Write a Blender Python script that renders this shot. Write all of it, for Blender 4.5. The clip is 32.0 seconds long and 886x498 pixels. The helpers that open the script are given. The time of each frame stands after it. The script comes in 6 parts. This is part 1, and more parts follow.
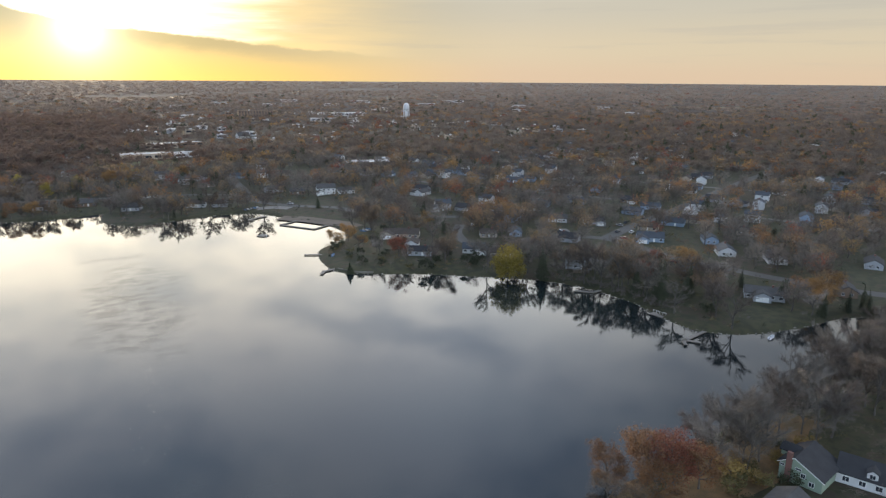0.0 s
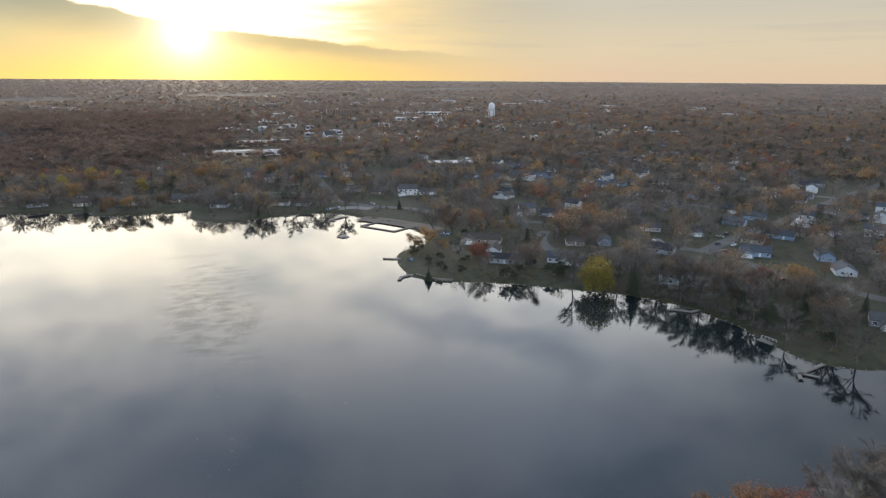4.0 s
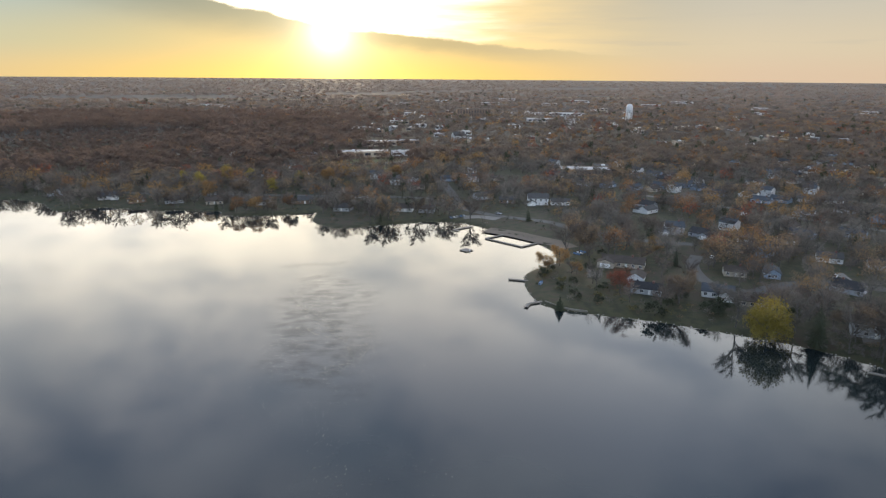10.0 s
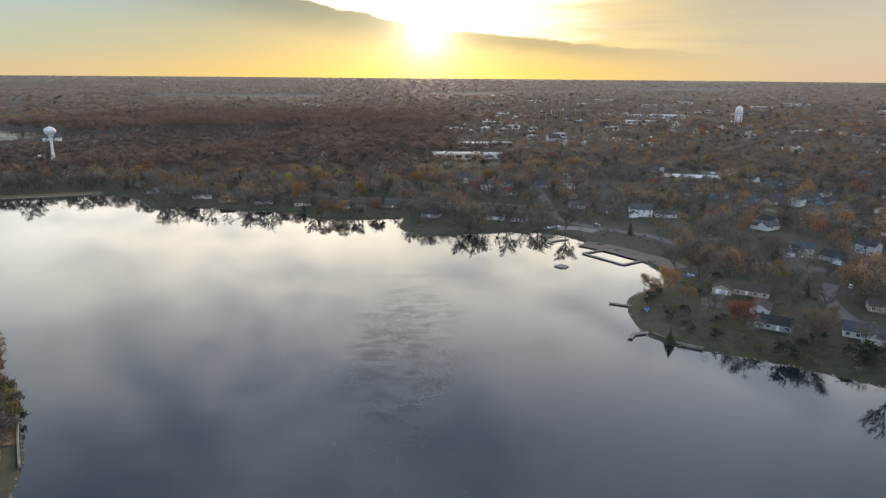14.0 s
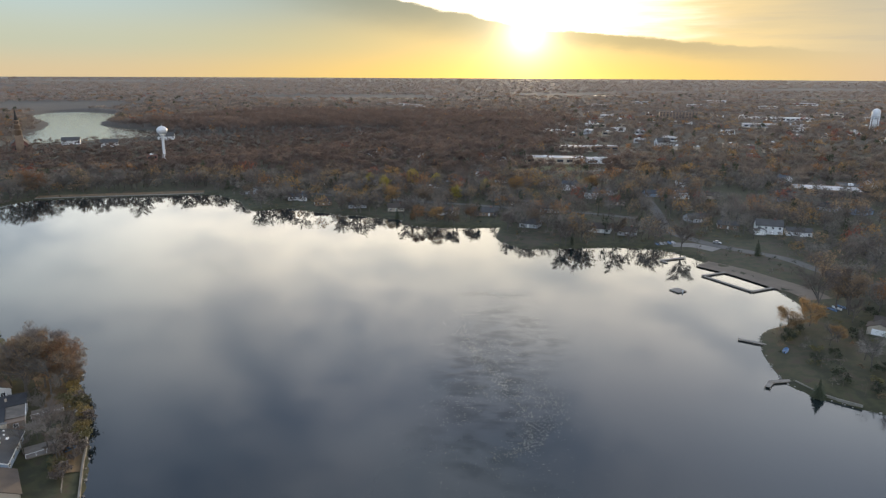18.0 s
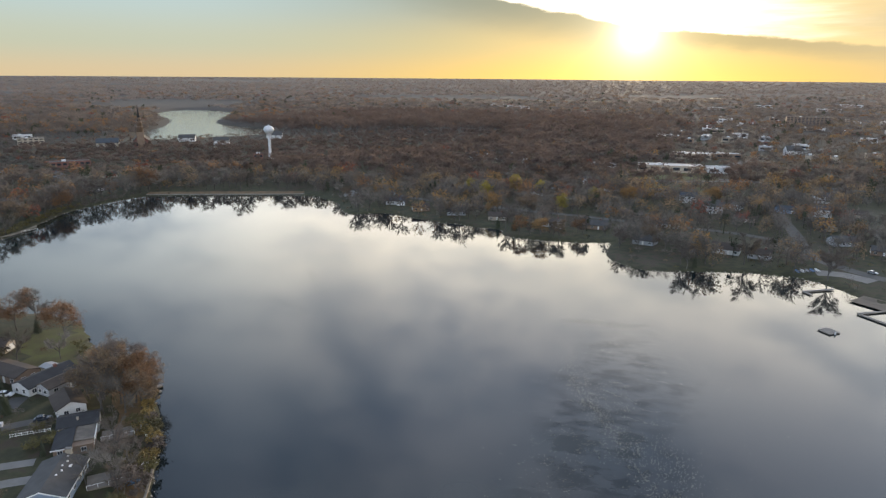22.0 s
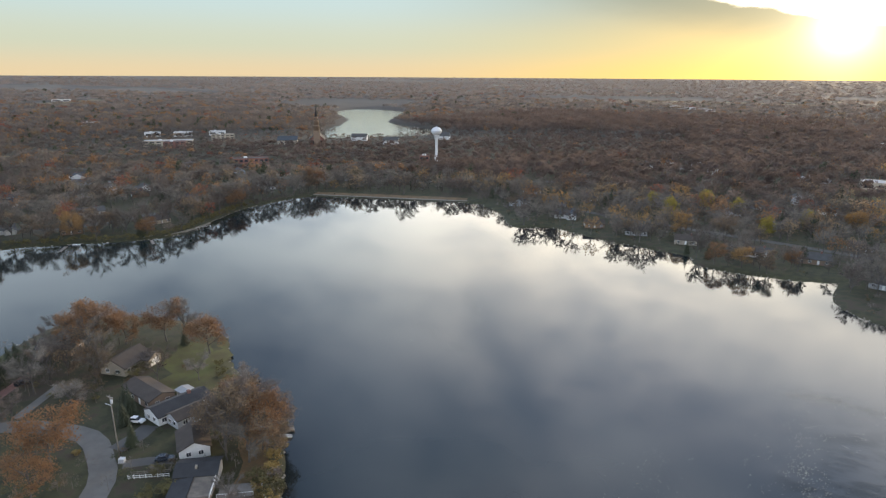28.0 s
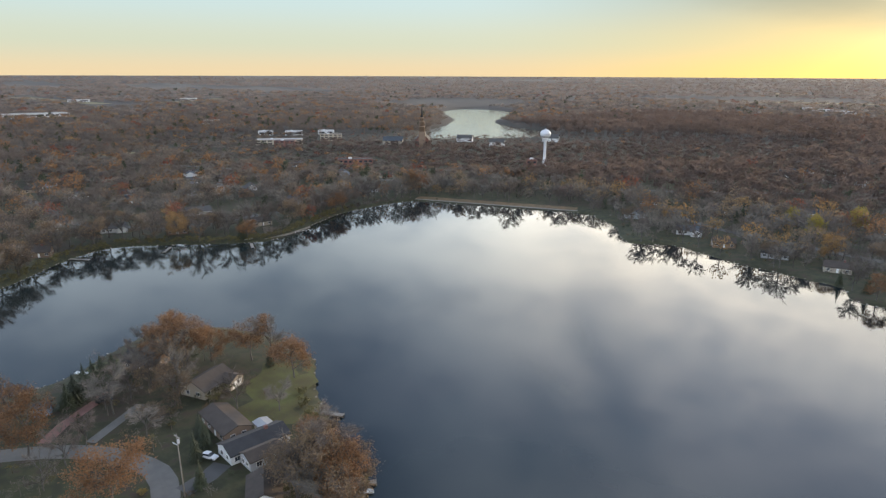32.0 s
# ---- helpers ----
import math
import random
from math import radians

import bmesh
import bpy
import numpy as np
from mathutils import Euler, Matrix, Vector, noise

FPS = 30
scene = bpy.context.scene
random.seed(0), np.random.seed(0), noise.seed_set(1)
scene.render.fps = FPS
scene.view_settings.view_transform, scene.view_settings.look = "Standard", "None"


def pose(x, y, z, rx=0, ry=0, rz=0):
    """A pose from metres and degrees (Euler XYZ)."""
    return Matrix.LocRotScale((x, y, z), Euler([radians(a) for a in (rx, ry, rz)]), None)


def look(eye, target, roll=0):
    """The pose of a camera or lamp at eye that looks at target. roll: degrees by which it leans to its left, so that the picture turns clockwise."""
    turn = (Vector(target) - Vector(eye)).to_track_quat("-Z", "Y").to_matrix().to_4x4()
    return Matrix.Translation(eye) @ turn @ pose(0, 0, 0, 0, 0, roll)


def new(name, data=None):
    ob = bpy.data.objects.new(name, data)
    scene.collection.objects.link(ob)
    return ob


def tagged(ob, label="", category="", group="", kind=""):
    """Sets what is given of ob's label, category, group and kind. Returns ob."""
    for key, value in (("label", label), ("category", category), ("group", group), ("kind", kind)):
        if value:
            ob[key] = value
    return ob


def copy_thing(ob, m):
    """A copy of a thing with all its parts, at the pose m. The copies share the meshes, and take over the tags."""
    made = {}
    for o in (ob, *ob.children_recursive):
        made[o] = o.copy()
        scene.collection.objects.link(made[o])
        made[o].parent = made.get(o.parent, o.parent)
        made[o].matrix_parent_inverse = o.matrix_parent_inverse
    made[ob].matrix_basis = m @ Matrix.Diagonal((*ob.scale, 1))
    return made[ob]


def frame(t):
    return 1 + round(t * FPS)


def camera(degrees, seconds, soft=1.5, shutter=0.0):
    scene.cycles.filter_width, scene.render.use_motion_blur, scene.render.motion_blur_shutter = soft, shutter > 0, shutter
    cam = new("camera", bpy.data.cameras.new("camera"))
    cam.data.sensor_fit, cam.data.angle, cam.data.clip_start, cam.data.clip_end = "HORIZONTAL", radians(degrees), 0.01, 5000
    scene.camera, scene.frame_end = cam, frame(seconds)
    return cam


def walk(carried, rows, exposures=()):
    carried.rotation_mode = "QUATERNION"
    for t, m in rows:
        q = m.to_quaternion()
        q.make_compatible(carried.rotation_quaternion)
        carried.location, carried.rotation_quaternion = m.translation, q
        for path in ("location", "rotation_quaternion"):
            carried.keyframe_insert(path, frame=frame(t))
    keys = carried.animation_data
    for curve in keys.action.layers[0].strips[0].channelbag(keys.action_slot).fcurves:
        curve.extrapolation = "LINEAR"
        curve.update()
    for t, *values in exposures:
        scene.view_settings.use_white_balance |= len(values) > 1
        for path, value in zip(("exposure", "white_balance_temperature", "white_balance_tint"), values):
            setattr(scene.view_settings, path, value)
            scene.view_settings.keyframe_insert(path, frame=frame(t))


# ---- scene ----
cam = camera(69.09, 32.0, soft=1.3)


def view(x, y, z, heading, tilt, lean):
    """The camera's pose; heading in degrees clockwise from the sun, tilt above the level."""
    h, p = radians(heading), radians(tilt)
    way = Vector((math.sin(h) * math.cos(p), math.cos(h) * math.cos(p), math.sin(p)))
    return look((x, y, z), Vector((x, y, z)) + 100 * way, lean)


walk(cam, [
    (0, view(-2.57, -86.04, 93.60, 28.305, -14.777, 0.399)),
    (1, view(-1.27, -83.39, 93.46, 26.486, -14.798, 0.366)),
    (2, view(0.17, -80.39, 93.36, 24.564, -14.822, 0.395)),
    (3, view(1.78, -76.45, 93.31, 22.721, -14.839, 0.392)),
    (5.5, view(5.95, -64.04, 93.48, 18.146, -14.904, 0.373)),
    (7, view(8.07, -55.81, 93.76, 15.345, -14.938, 0.402)),
    (8.5, view(9.73, -46.91, 94.00, 12.561, -14.976, 0.476)),
    (10, view(10.92, -37.56, 94.17, 9.629, -15.008, 0.461)),
    (11.5, view(11.79, -27.97, 94.30, 6.721, -15.029, 0.392)),
    (13, view(12.24, -18.41, 94.41, 3.647, -15.063, 0.482)),
    (14.5, view(12.26, -8.83, 94.50, 0.545, -15.100, 0.477)),
    (16.5, view(11.34, 4.08, 94.49, -3.798, -15.097, 0.371)),
    (18, view(9.74, 14.26, 94.39, -7.031, -15.113, 0.295)),
    (19.5, view(7.69, 24.48, 94.10, -10.333, -15.086, 0.384)),
    (21, view(4.98, 34.50, 93.97, -13.675, -15.060, 0.457)),
    (22.5, view(1.35, 44.09, 93.96, -17.080, -15.090, 0.449)),
    (24, view(-2.80, 53.40, 93.95, -20.586, -15.123, 0.429)),
    (25.5, view(-7.35, 62.60, 94.02, -24.345, -15.151, 0.410)),
    (27.5, view(-14.32, 74.53, 93.95, -29.319, -15.158, 0.337)),
    (29, view(-20.27, 83.16, 93.99, -32.990, -15.189, 0.372)),
    (30.5, view(-26.47, 91.36, 94.24, -36.409, -15.234, 0.283)),
    (32, view(-32.97, 99.32, 94.59, -39.849, -15.270, 0.214)),
], exposures=[(0, 0.05), (8, 0.03), (14, -0.04), (20, -0.03), (26, 0.14), (32, 0.3)])

# ---- light ----
SUN_EL = 3.4
world = bpy.data.worlds.new("sky")
scene.world = world
world.use_nodes = True


class Tree:
    """A small writer of node trees."""

    def __init__(self, tree):
        self.t = tree
        tree.nodes.clear()

    def add(self, kind, ins=(), **props):
        n = self.t.nodes.new(kind)
        if "operation" in props:
            n.operation = props["operation"]
        if "interpolation_type" in props:
            n.interpolation_type = props["interpolation_type"]
        if "data_type" in props:
            n.data_type, n.blend_type = props["data_type"], props["blend_type"]
        if "feature" in props:
            n.feature = props["feature"]
        for k, v in dict(ins).items():
            if isinstance(v, bpy.types.NodeSocket):
                self.t.links.new(v, n.inputs[k])
            else:
                n.inputs[k].default_value = v
        return n

    def math(self, op, a, b=0.0, c=0.0):
        return self.add("ShaderNodeMath", {0: a, 1: b, 2: c}, operation=op).outputs[0]

    def vec(self, op, a, b=(0, 0, 0)):
        n = self.add("ShaderNodeVectorMath", {0: a, 1: b}, operation=op)
        return n.outputs["Value"] if op in ("DOT_PRODUCT", "LENGTH") else n.outputs[0]

    def ramp(self, x, lo, hi, a=0.0, b=1.0):
        n = self.add("ShaderNodeMapRange", {0: x, 1: lo, 2: hi, 3: a, 4: b}, interpolation_type="SMOOTHSTEP")
        return n.outputs[0]

    def mix(self, f, a, b, blend="MIX"):
        n = self.add("ShaderNodeMix", data_type="RGBA", blend_type=blend)
        for k, v in ((0, f), (6, a), (7, b)):
            if isinstance(v, bpy.types.NodeSocket):
                self.t.links.new(v, n.inputs[k])
            else:
                n.inputs[k].default_value = v if k == 0 else (*v, 1)
        return n.outputs[2]

    def noise(self, v, scale, detail=4.0, rough=0.55):
        return self.add("ShaderNodeTexNoise", {"Vector": v, "Scale": scale, "Detail": detail, "Roughness": rough}).outputs[0]


def build_sky():
    w = Tree(world.node_tree)
    way = w.add("ShaderNodeTexCoord").outputs["Generated"]
    xyz = w.add("ShaderNodeSeparateXYZ", {0: way}).outputs
    x, y, z = xyz[0], xyz[1], xyz[2]
    node = w.add("ShaderNodeTexSky")
    node.sky_type, node.sun_disc, node.sun_elevation, node.sun_rotation = "NISHITA", False, radians(SUN_EL), 0.0
    node.air_density, node.dust_density, node.ozone_density = 1.0, 1.6, 1.0
    nishita = w.vec("MULTIPLY", node.outputs[0], (SKY, SKY, SKY))
    # degrees from the sun along the horizon (right positive) and above it
    az = w.math("MULTIPLY", w.math("ARCTAN2", x, y), 57.2958)
    el = w.math("MULTIPLY", w.math("ARCSINE", z), 57.2958)
    toward = w.add("ShaderNodeVectorMath", {0: way, 1: (0, math.cos(radians(SUN_EL)), math.sin(radians(SUN_EL)))}, operation="DOT_PRODUCT").outputs["Value"]
    off = w.math("MULTIPLY", w.math("ARCCOSINE", w.math("MINIMUM", toward, 1.0)), 57.2958)

    def fade(x, rate):
        return w.math("POWER", 2.71828, w.math("MULTIPLY", x, -rate))

    def grain(kx, ky, seed, scale=1.0, detail=6.0, rough=0.6):
        at = w.add("ShaderNodeCombineXYZ", {0: w.math("MULTIPLY", az, kx), 1: w.math("MULTIPLY", el, ky), 2: seed}).outputs[0]
        return w.noise(at, scale, detail, rough)

    def times(*factors):
        f = factors[0]
        for g in factors[1:]:
            f = w.math("MULTIPLY", f, g)
        return f

    # clear air under the cloud: amber at the horizon, sage grey above, teal to the left, rose-grey to the right
    left = w.ramp(az, -4.0, -40.0)
    right = w.ramp(az, 8.0, 36.0)
    low = w.mix(right, w.mix(left, (0.84, 0.60, 0.20), (0.72, 0.57, 0.35)), (0.72, 0.55, 0.39))
    mid = w.mix(right, w.mix(left, (0.56, 0.51, 0.27), (0.55, 0.58, 0.45)), (0.68, 0.58, 0.42))
    top = w.mix(right, w.mix(left, (0.27, 0.33, 0.28), (0.49, 0.62, 0.63)), (0.57, 0.53, 0.44))
    c = w.mix(w.ramp(el, -0.2, 2.6), low, mid)
    c = w.mix(w.ramp(el, 2.0, 6.2), c, top)
    c = w.vec("ADD", c, nishita)
    # the lit cloud sheet: its edge climbs to the left of the sun and falls to the right
    ragged = w.math("MULTIPLY", w.math("SUBTRACT", grain(0.35, 1.1, 1.0), 0.5), 0.9)
    edge = w.math("ADD", 3.75, w.math("ADD", w.math("MULTIPLY", w.math("MINIMUM", az, 0.0), -0.205), w.math("MULTIPLY", w.math("MAXIMUM", az, 0.0), -0.085)))
    above = w.math("SUBTRACT", el, w.math("ADD", edge, ragged))
    sheet = w.math("MULTIPLY", w.ramp(above, -0.08, 0.2), w.math("MULTIPLY", w.ramp(az, -26.0, -15.0), w.ramp(az, 34.0, 10.0)))
    blaze = w.ramp(w.math("ADD", az, w.math("MULTIPLY", w.math("SUBTRACT", grain(0.05, 0.6, 14.0), 0.5), 22.0)), 17.0, 5.0)
    wisp = w.ramp(grain(0.05, 0.55, 4.0), 0.36, 0.66)
    amber = w.mix(w.ramp(az, 14.0, 36.0), (1.06, 0.80, 0.42), (0.62, 0.535, 0.44))
    amber = w.mix(wisp, w.vec("MULTIPLY", amber, (0.90, 0.92, 0.94)), w.vec("MULTIPLY", amber, (1.08, 1.04, 0.93)))
    c = w.mix(sheet, c, w.mix(blaze, amber, (1.9, 1.65, 1.25)))
    # grey streak of thicker cloud just under the sheet, right of the sun, and the dull air left of it
    body = times(w.ramp(above, -1.5, -0.35), w.ramp(above, 0.12, -0.1), w.ramp(az, 1.2, 3.6), w.ramp(az, 24.0, 8.0))
    c = w.mix(w.math("MULTIPLY", body, 0.62), c, w.mix(w.ramp(az, 4.0, 20.0), (0.42, 0.36, 0.20), (0.50, 0.40, 0.29)))
    dull = times(w.ramp(above, -3.4, -0.1), w.ramp(above, 0.1, -0.1), w.ramp(az, -30.0, -12.0), w.ramp(az, -1.0, -4.0))
    c = w.mix(w.math("MULTIPLY", dull, 0.55), c, (0.27, 0.30, 0.24))
    # thin bars of rosy and blue-grey cloud away from the sun on the right
    bars = times(w.ramp(grain(0.045, 0.8, 9.0), 0.52, 0.66), w.ramp(az, 12.0, 22.0), w.ramp(el, 0.6, 2.0))
    c = w.mix(w.math("MULTIPLY", bars, 0.22), c, (0.46, 0.44, 0.40))
    # the sun's glow through the thin edge of the sheet, and its yellow foot on the horizon
    core, glow, wide = fade(off, 0.9), fade(off, 0.38), fade(off, 0.14)
    foot = times(fade(w.math("ABSOLUTE", az), 0.13), fade(w.math("MAXIMUM", el, 0.0), 0.75))
    halo = [w.math("ADD", w.math("MULTIPLY", core, 1.6), w.math("ADD", w.math("MULTIPLY", foot, f), w.math("ADD", w.math("MULTIPLY", glow, g), w.math("MULTIPLY", wide, k))))
            for f, g, k in ((0.40, 0.66, 0.18), (0.35, 0.58, 0.15), (0.02, 0.36, 0.07))]
    c = w.vec("ADD", c, w.add("ShaderNodeCombineXYZ", {0: halo[0], 1: halo[1], 2: halo[2]}).outputs[0])
    # soft broken cloud sheet higher up, with blue gaps
    lift = w.math("ADD", w.math("MAXIMUM", z, 0.0), 0.22)
    flat = w.add("ShaderNodeCombineXYZ", {0: w.math("DIVIDE", x, lift), 1: w.math("DIVIDE", y, lift), 2: 6.1}).outputs[0]
    big = w.math("ADD", w.math("MULTIPLY", w.noise(flat, 1.3, 3.0, 0.5), 0.5), w.math("MULTIPLY", w.noise(flat, 4.2, 6.0, 0.6), 0.5))

    def rift(a0, e0, a1, e1, width, soft):
        """A gap in the cloud along a line from one direction to another."""
        u, v = a1 - a0, e1 - e0
        n = math.hypot(u, v)
        wob = w.math("MULTIPLY", w.math("SUBTRACT", grain(0.12, 0.3, a0), 0.5), 5.0)
        px, py = w.math("SUBTRACT", az, a0), w.math("SUBTRACT", el, e0)
        along = w.math("ADD", w.math("MULTIPLY", px, u / n), w.math("MULTIPLY", py, v / n))
        across = w.math("ABSOLUTE", w.math("ADD", wob, w.math("SUBTRACT", w.math("MULTIPLY", px, v / n), w.math("MULTIPLY", py, u / n))))
        return times(w.ramp(across, width, 0.0), w.ramp(along, -soft, soft), w.ramp(along, n + soft, n - soft))

    gaps = w.math("ADD", w.math("MULTIPLY", rift(-27.5, 18.5, -21.0, 31.0, 4.2, 3.0), 0.8), w.math("ADD", w.math("MULTIPLY", rift(11.0, 19.5, 35.0, 24.0, 2.0, 3.0), 0.7), w.math("MULTIPLY", rift(-8.0, 30.0, 8.0, 36.0, 6.0, 5.0), 0.35)))
    cover = w.math("MULTIPLY", w.ramp(big, 0.30, 0.60), w.math("MAXIMUM", w.math("SUBTRACT", 1.0, gaps), 0.0))
    cloud = w.mix(w.ramp(el, 13.0, 32.0), (HIGH * 2.1, HIGH * 1.98, HIGH * 1.8), (HIGH * 0.92, HIGH * 1.01, HIGH * 1.20))
    gap = w.mix(w.ramp(el, 13.0, 32.0), (HIGH * 1.15, HIGH * 1.18, HIGH * 1.22), (HIGH * 0.39, HIGH * 0.52, HIGH * 0.76))
    zenith = w.ramp(el, 42.0, 70.0)
    cloud = w.mix(zenith, cloud, (HIGH * 0.25, HIGH * 0.28, HIGH * 0.33))
    gap = w.mix(zenith, gap, (HIGH * 0.18, HIGH * 0.23, HIGH * 0.30))
    behind = times(w.ramp(w.math("ABSOLUTE", az), 88.0, 130.0), w.ramp(el, 50.0, 18.0), BACK)
    dim = w.math("ADD", behind, w.math("MULTIPLY", w.ramp(az, -13.0, -57.0, 1.08, 0.25), w.ramp(az, 22.0, 66.0, 1.0, 0.34)))
    blue = w.math("MULTIPLY", w.ramp(az, -22.0, -60.0, 1.0, 1.6), w.ramp(az, 8.0, 40.0, 1.0, 1.13))
    tone = w.add("ShaderNodeCombineXYZ", {0: dim, 1: w.math("MULTIPLY", dim, w.math("SQRT", blue)), 2: w.math("MULTIPLY", dim, blue)}).outputs[0]
    over = w.vec("MULTIPLY", w.mix(cover, gap, cloud), tone)
    warm = w.math("MULTIPLY", fade(off, 0.035), w.ramp(el, 27.0, 12.0))
    over = w.mix(warm, over, w.vec("MULTIPLY", over, (1.06, 0.98, 0.80)))
    c = w.mix(w.ramp(el, 6.0, 11.5), c, over)
    bg = w.add("ShaderNodeBackground", {"Color": c, "Strength": 1.0})
    out = w.add("ShaderNodeOutputWorld")
    w.t.links.new(bg.outputs[0], out.inputs[0])


HIGH = 1.9
SKY = 0.01
BACK = 0.5
build_sky()
scene.view_settings.exposure = 0.0
sun = new("sun", bpy.data.lights.new("sun", "SUN"))
sun.data.energy, sun.data.angle, sun.data.color = 3.6, radians(3), (1.0, 0.74, 0.44)
sun.matrix_world = look((0, 300, 300 * math.tan(radians(SUN_EL))), (0, 0, 0))


# ---- materials ----
def paint(name, colour, rough=0.8, vary=0.25, scale=0.3, fine=3.0, metal=0.0, bump=0.0, tint=None, random_tint=0.0, through_light=0.0):
    """A matt surface that varies at two scales, in metres of the world."""
    m = bpy.data.materials.new(name)
    m.use_nodes = True
    w = Tree(m.node_tree)
    place = w.add("ShaderNodeNewGeometry").outputs["Position"]
    a, b = w.noise(place, scale, 3.0), w.noise(place, fine, 4.0)
    f = w.math("ADD", w.math("MULTIPLY", a, 0.65), w.math("MULTIPLY", b, 0.35))
    other = tint if tint else tuple(c * 0.45 for c in colour)
    lo = tuple(c * (1 - vary) + o * vary for c, o in zip(colour, other))
    hi = tuple(min(1, c * (1 + vary * 0.5)) for c in colour)
    col = w.mix(w.ramp(f, 0.34, 0.66), lo, hi)
    if random_tint:
        r = w.add("ShaderNodeObjectInfo").outputs["Random"]
        k = w.ramp(r, 0.0, 1.0, 1 - random_tint, 1 + random_tint)
        col = w.vec("MULTIPLY", col, w.add("ShaderNodeCombineXYZ", {0: k, 1: k, 2: k}).outputs[0])
    ins = {"Base Color": col, "Roughness": w.ramp(b, 0.2, 0.8, max(rough - 0.1, 0.02), min(rough + 0.1, 1)), "Metallic": metal}
    if bump:
        ins["Normal"] = w.add("ShaderNodeBump", {"Strength": 0.6, "Distance": bump, "Height": b}).outputs[0]
    p = w.add("ShaderNodeBsdfPrincipled", ins)
    out = w.add("ShaderNodeOutputMaterial")
    if through_light:
        thin = w.add("ShaderNodeBsdfTranslucent", {"Color": col})
        p = w.add("ShaderNodeMixShader", {0: through_light, 1: p.outputs[0], 2: thin.outputs[0]})
    w.t.links.new(p.outputs[0], out.inputs[0])
    return m


def water_material(name="lake_water", chop=0.003):
    m = bpy.data.materials.new(name)
    m.use_nodes = True
    w = Tree(m.node_tree)
    place = w.add("ShaderNodeNewGeometry").outputs["Position"]
    patch = w.ramp(w.noise(place, 0.012, 4.0), 0.40, 0.62)
    ripple = w.noise(place, 0.8, 3.0)
    col = w.mix(patch, (0.009, 0.013, 0.015), (0.015, 0.021, 0.021))
    # a weedy shallow in the middle of the lake, where the surface is ruffled
    off = w.vec("MULTIPLY", w.vec("SUBTRACT", place, (4.0, 212.0, 0.0)), (0.036, 0.0115, 0.0))
    frayed = w.math("MULTIPLY", w.noise(w.vec("MULTIPLY", place, (1.0, 0.6, 1.0)), 0.045, 6.0, 0.7), 1.7)
    shallow = w.ramp(w.math("ADD", w.vec("LENGTH", off), frayed), 1.85, 1.2)
    ruffle = w.math("MULTIPLY", shallow, w.ramp(w.noise(w.vec("MULTIPLY", place, (0.6, 1.0, 1.0)), 0.16, 5.0, 0.65), 0.40, 0.60))
    cat = w.math("MULTIPLY", w.ramp(w.noise(w.vec("MULTIPLY", place, (1.0, 0.5, 1.0)), 0.011, 6.0, 0.65), 0.60, 0.70), 0.35)
    wave = w.math("MULTIPLY", w.noise(place, 1.3, 2.0), w.math("MAXIMUM", ruffle, cat))
    rise = w.math("ADD", w.math("MULTIPLY", ripple, chop), w.math("MULTIPLY", wave, 0.02))
    nrm = w.add("ShaderNodeBump", {"Strength": 1.0, "Distance": 1.0, "Height": rise}).outputs[0]
    p = w.add("ShaderNodeBsdfPrincipled", {"Base Color": col, "Roughness": w.math("ADD", w.ramp(patch, 0, 1, 0.02, 0.05), w.math("MULTIPLY", ruffle, 0.05)), "Specular IOR Level": w.math("SUBTRACT", 0.5, w.math("MULTIPLY", w.math("MAXIMUM", ruffle, w.math("MULTIPLY", cat, 0.6)), 0.26)), "IOR": 1.333, "Normal": nrm})
    out = w.add("ShaderNodeOutputMaterial")
    w.t.links.new(p.outputs[0], out.inputs[0])
    return m


def ground_material():
    m = bpy.data.materials.new("ground_cover")
    m.use_nodes = True
    w = Tree(m.node_tree)
    place = w.add("ShaderNodeNewGeometry").outputs["Position"]
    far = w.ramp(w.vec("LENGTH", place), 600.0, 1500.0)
    a, b, c = w.noise(place, 0.02, 5.0), w.noise(place, 0.25, 5.0), w.noise(place, 3.0, 4.0)
    grass = w.mix(w.ramp(b, 0.35, 0.65), (0.026, 0.027, 0.011), (0.050, 0.049, 0.018))
    litter = w.mix(c, (0.030, 0.022, 0.014), (0.060, 0.042, 0.026))
    near = w.mix(w.ramp(w.math("ADD", w.math("MULTIPLY", a, 0.4), w.math("MULTIPLY", b, 0.6)), 0.49, 0.62), grass, litter)
    fields = w.add("ShaderNodeTexVoronoi", {"Vector": w.vec("MULTIPLY", place, (0.0032, 0.008, 0.0)), "Scale": 1.0}, feature="F1").outputs["Color"]
    hue = w.add("ShaderNodeSeparateXYZ", {0: fields}).outputs[0]
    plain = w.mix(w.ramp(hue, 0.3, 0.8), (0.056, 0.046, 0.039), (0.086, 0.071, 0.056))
    # haze put into the colour: the ground pales towards the far plain
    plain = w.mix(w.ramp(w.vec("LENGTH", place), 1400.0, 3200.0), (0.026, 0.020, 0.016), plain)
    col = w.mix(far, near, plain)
    nrm = w.add("ShaderNodeBump", {"Strength": 0.5, "Distance": 0.06, "Height": c}).outputs[0]
    p = w.add("ShaderNodeBsdfPrincipled", {"Base Color": col, "Roughness": w.ramp(w.vec("LENGTH", place), 1400.0, 3000.0, 0.95, 0.88), "Normal": nrm})
    out = w.add("ShaderNodeOutputMaterial")
    w.t.links.new(p.outputs[0], out.inputs[0])
    return m


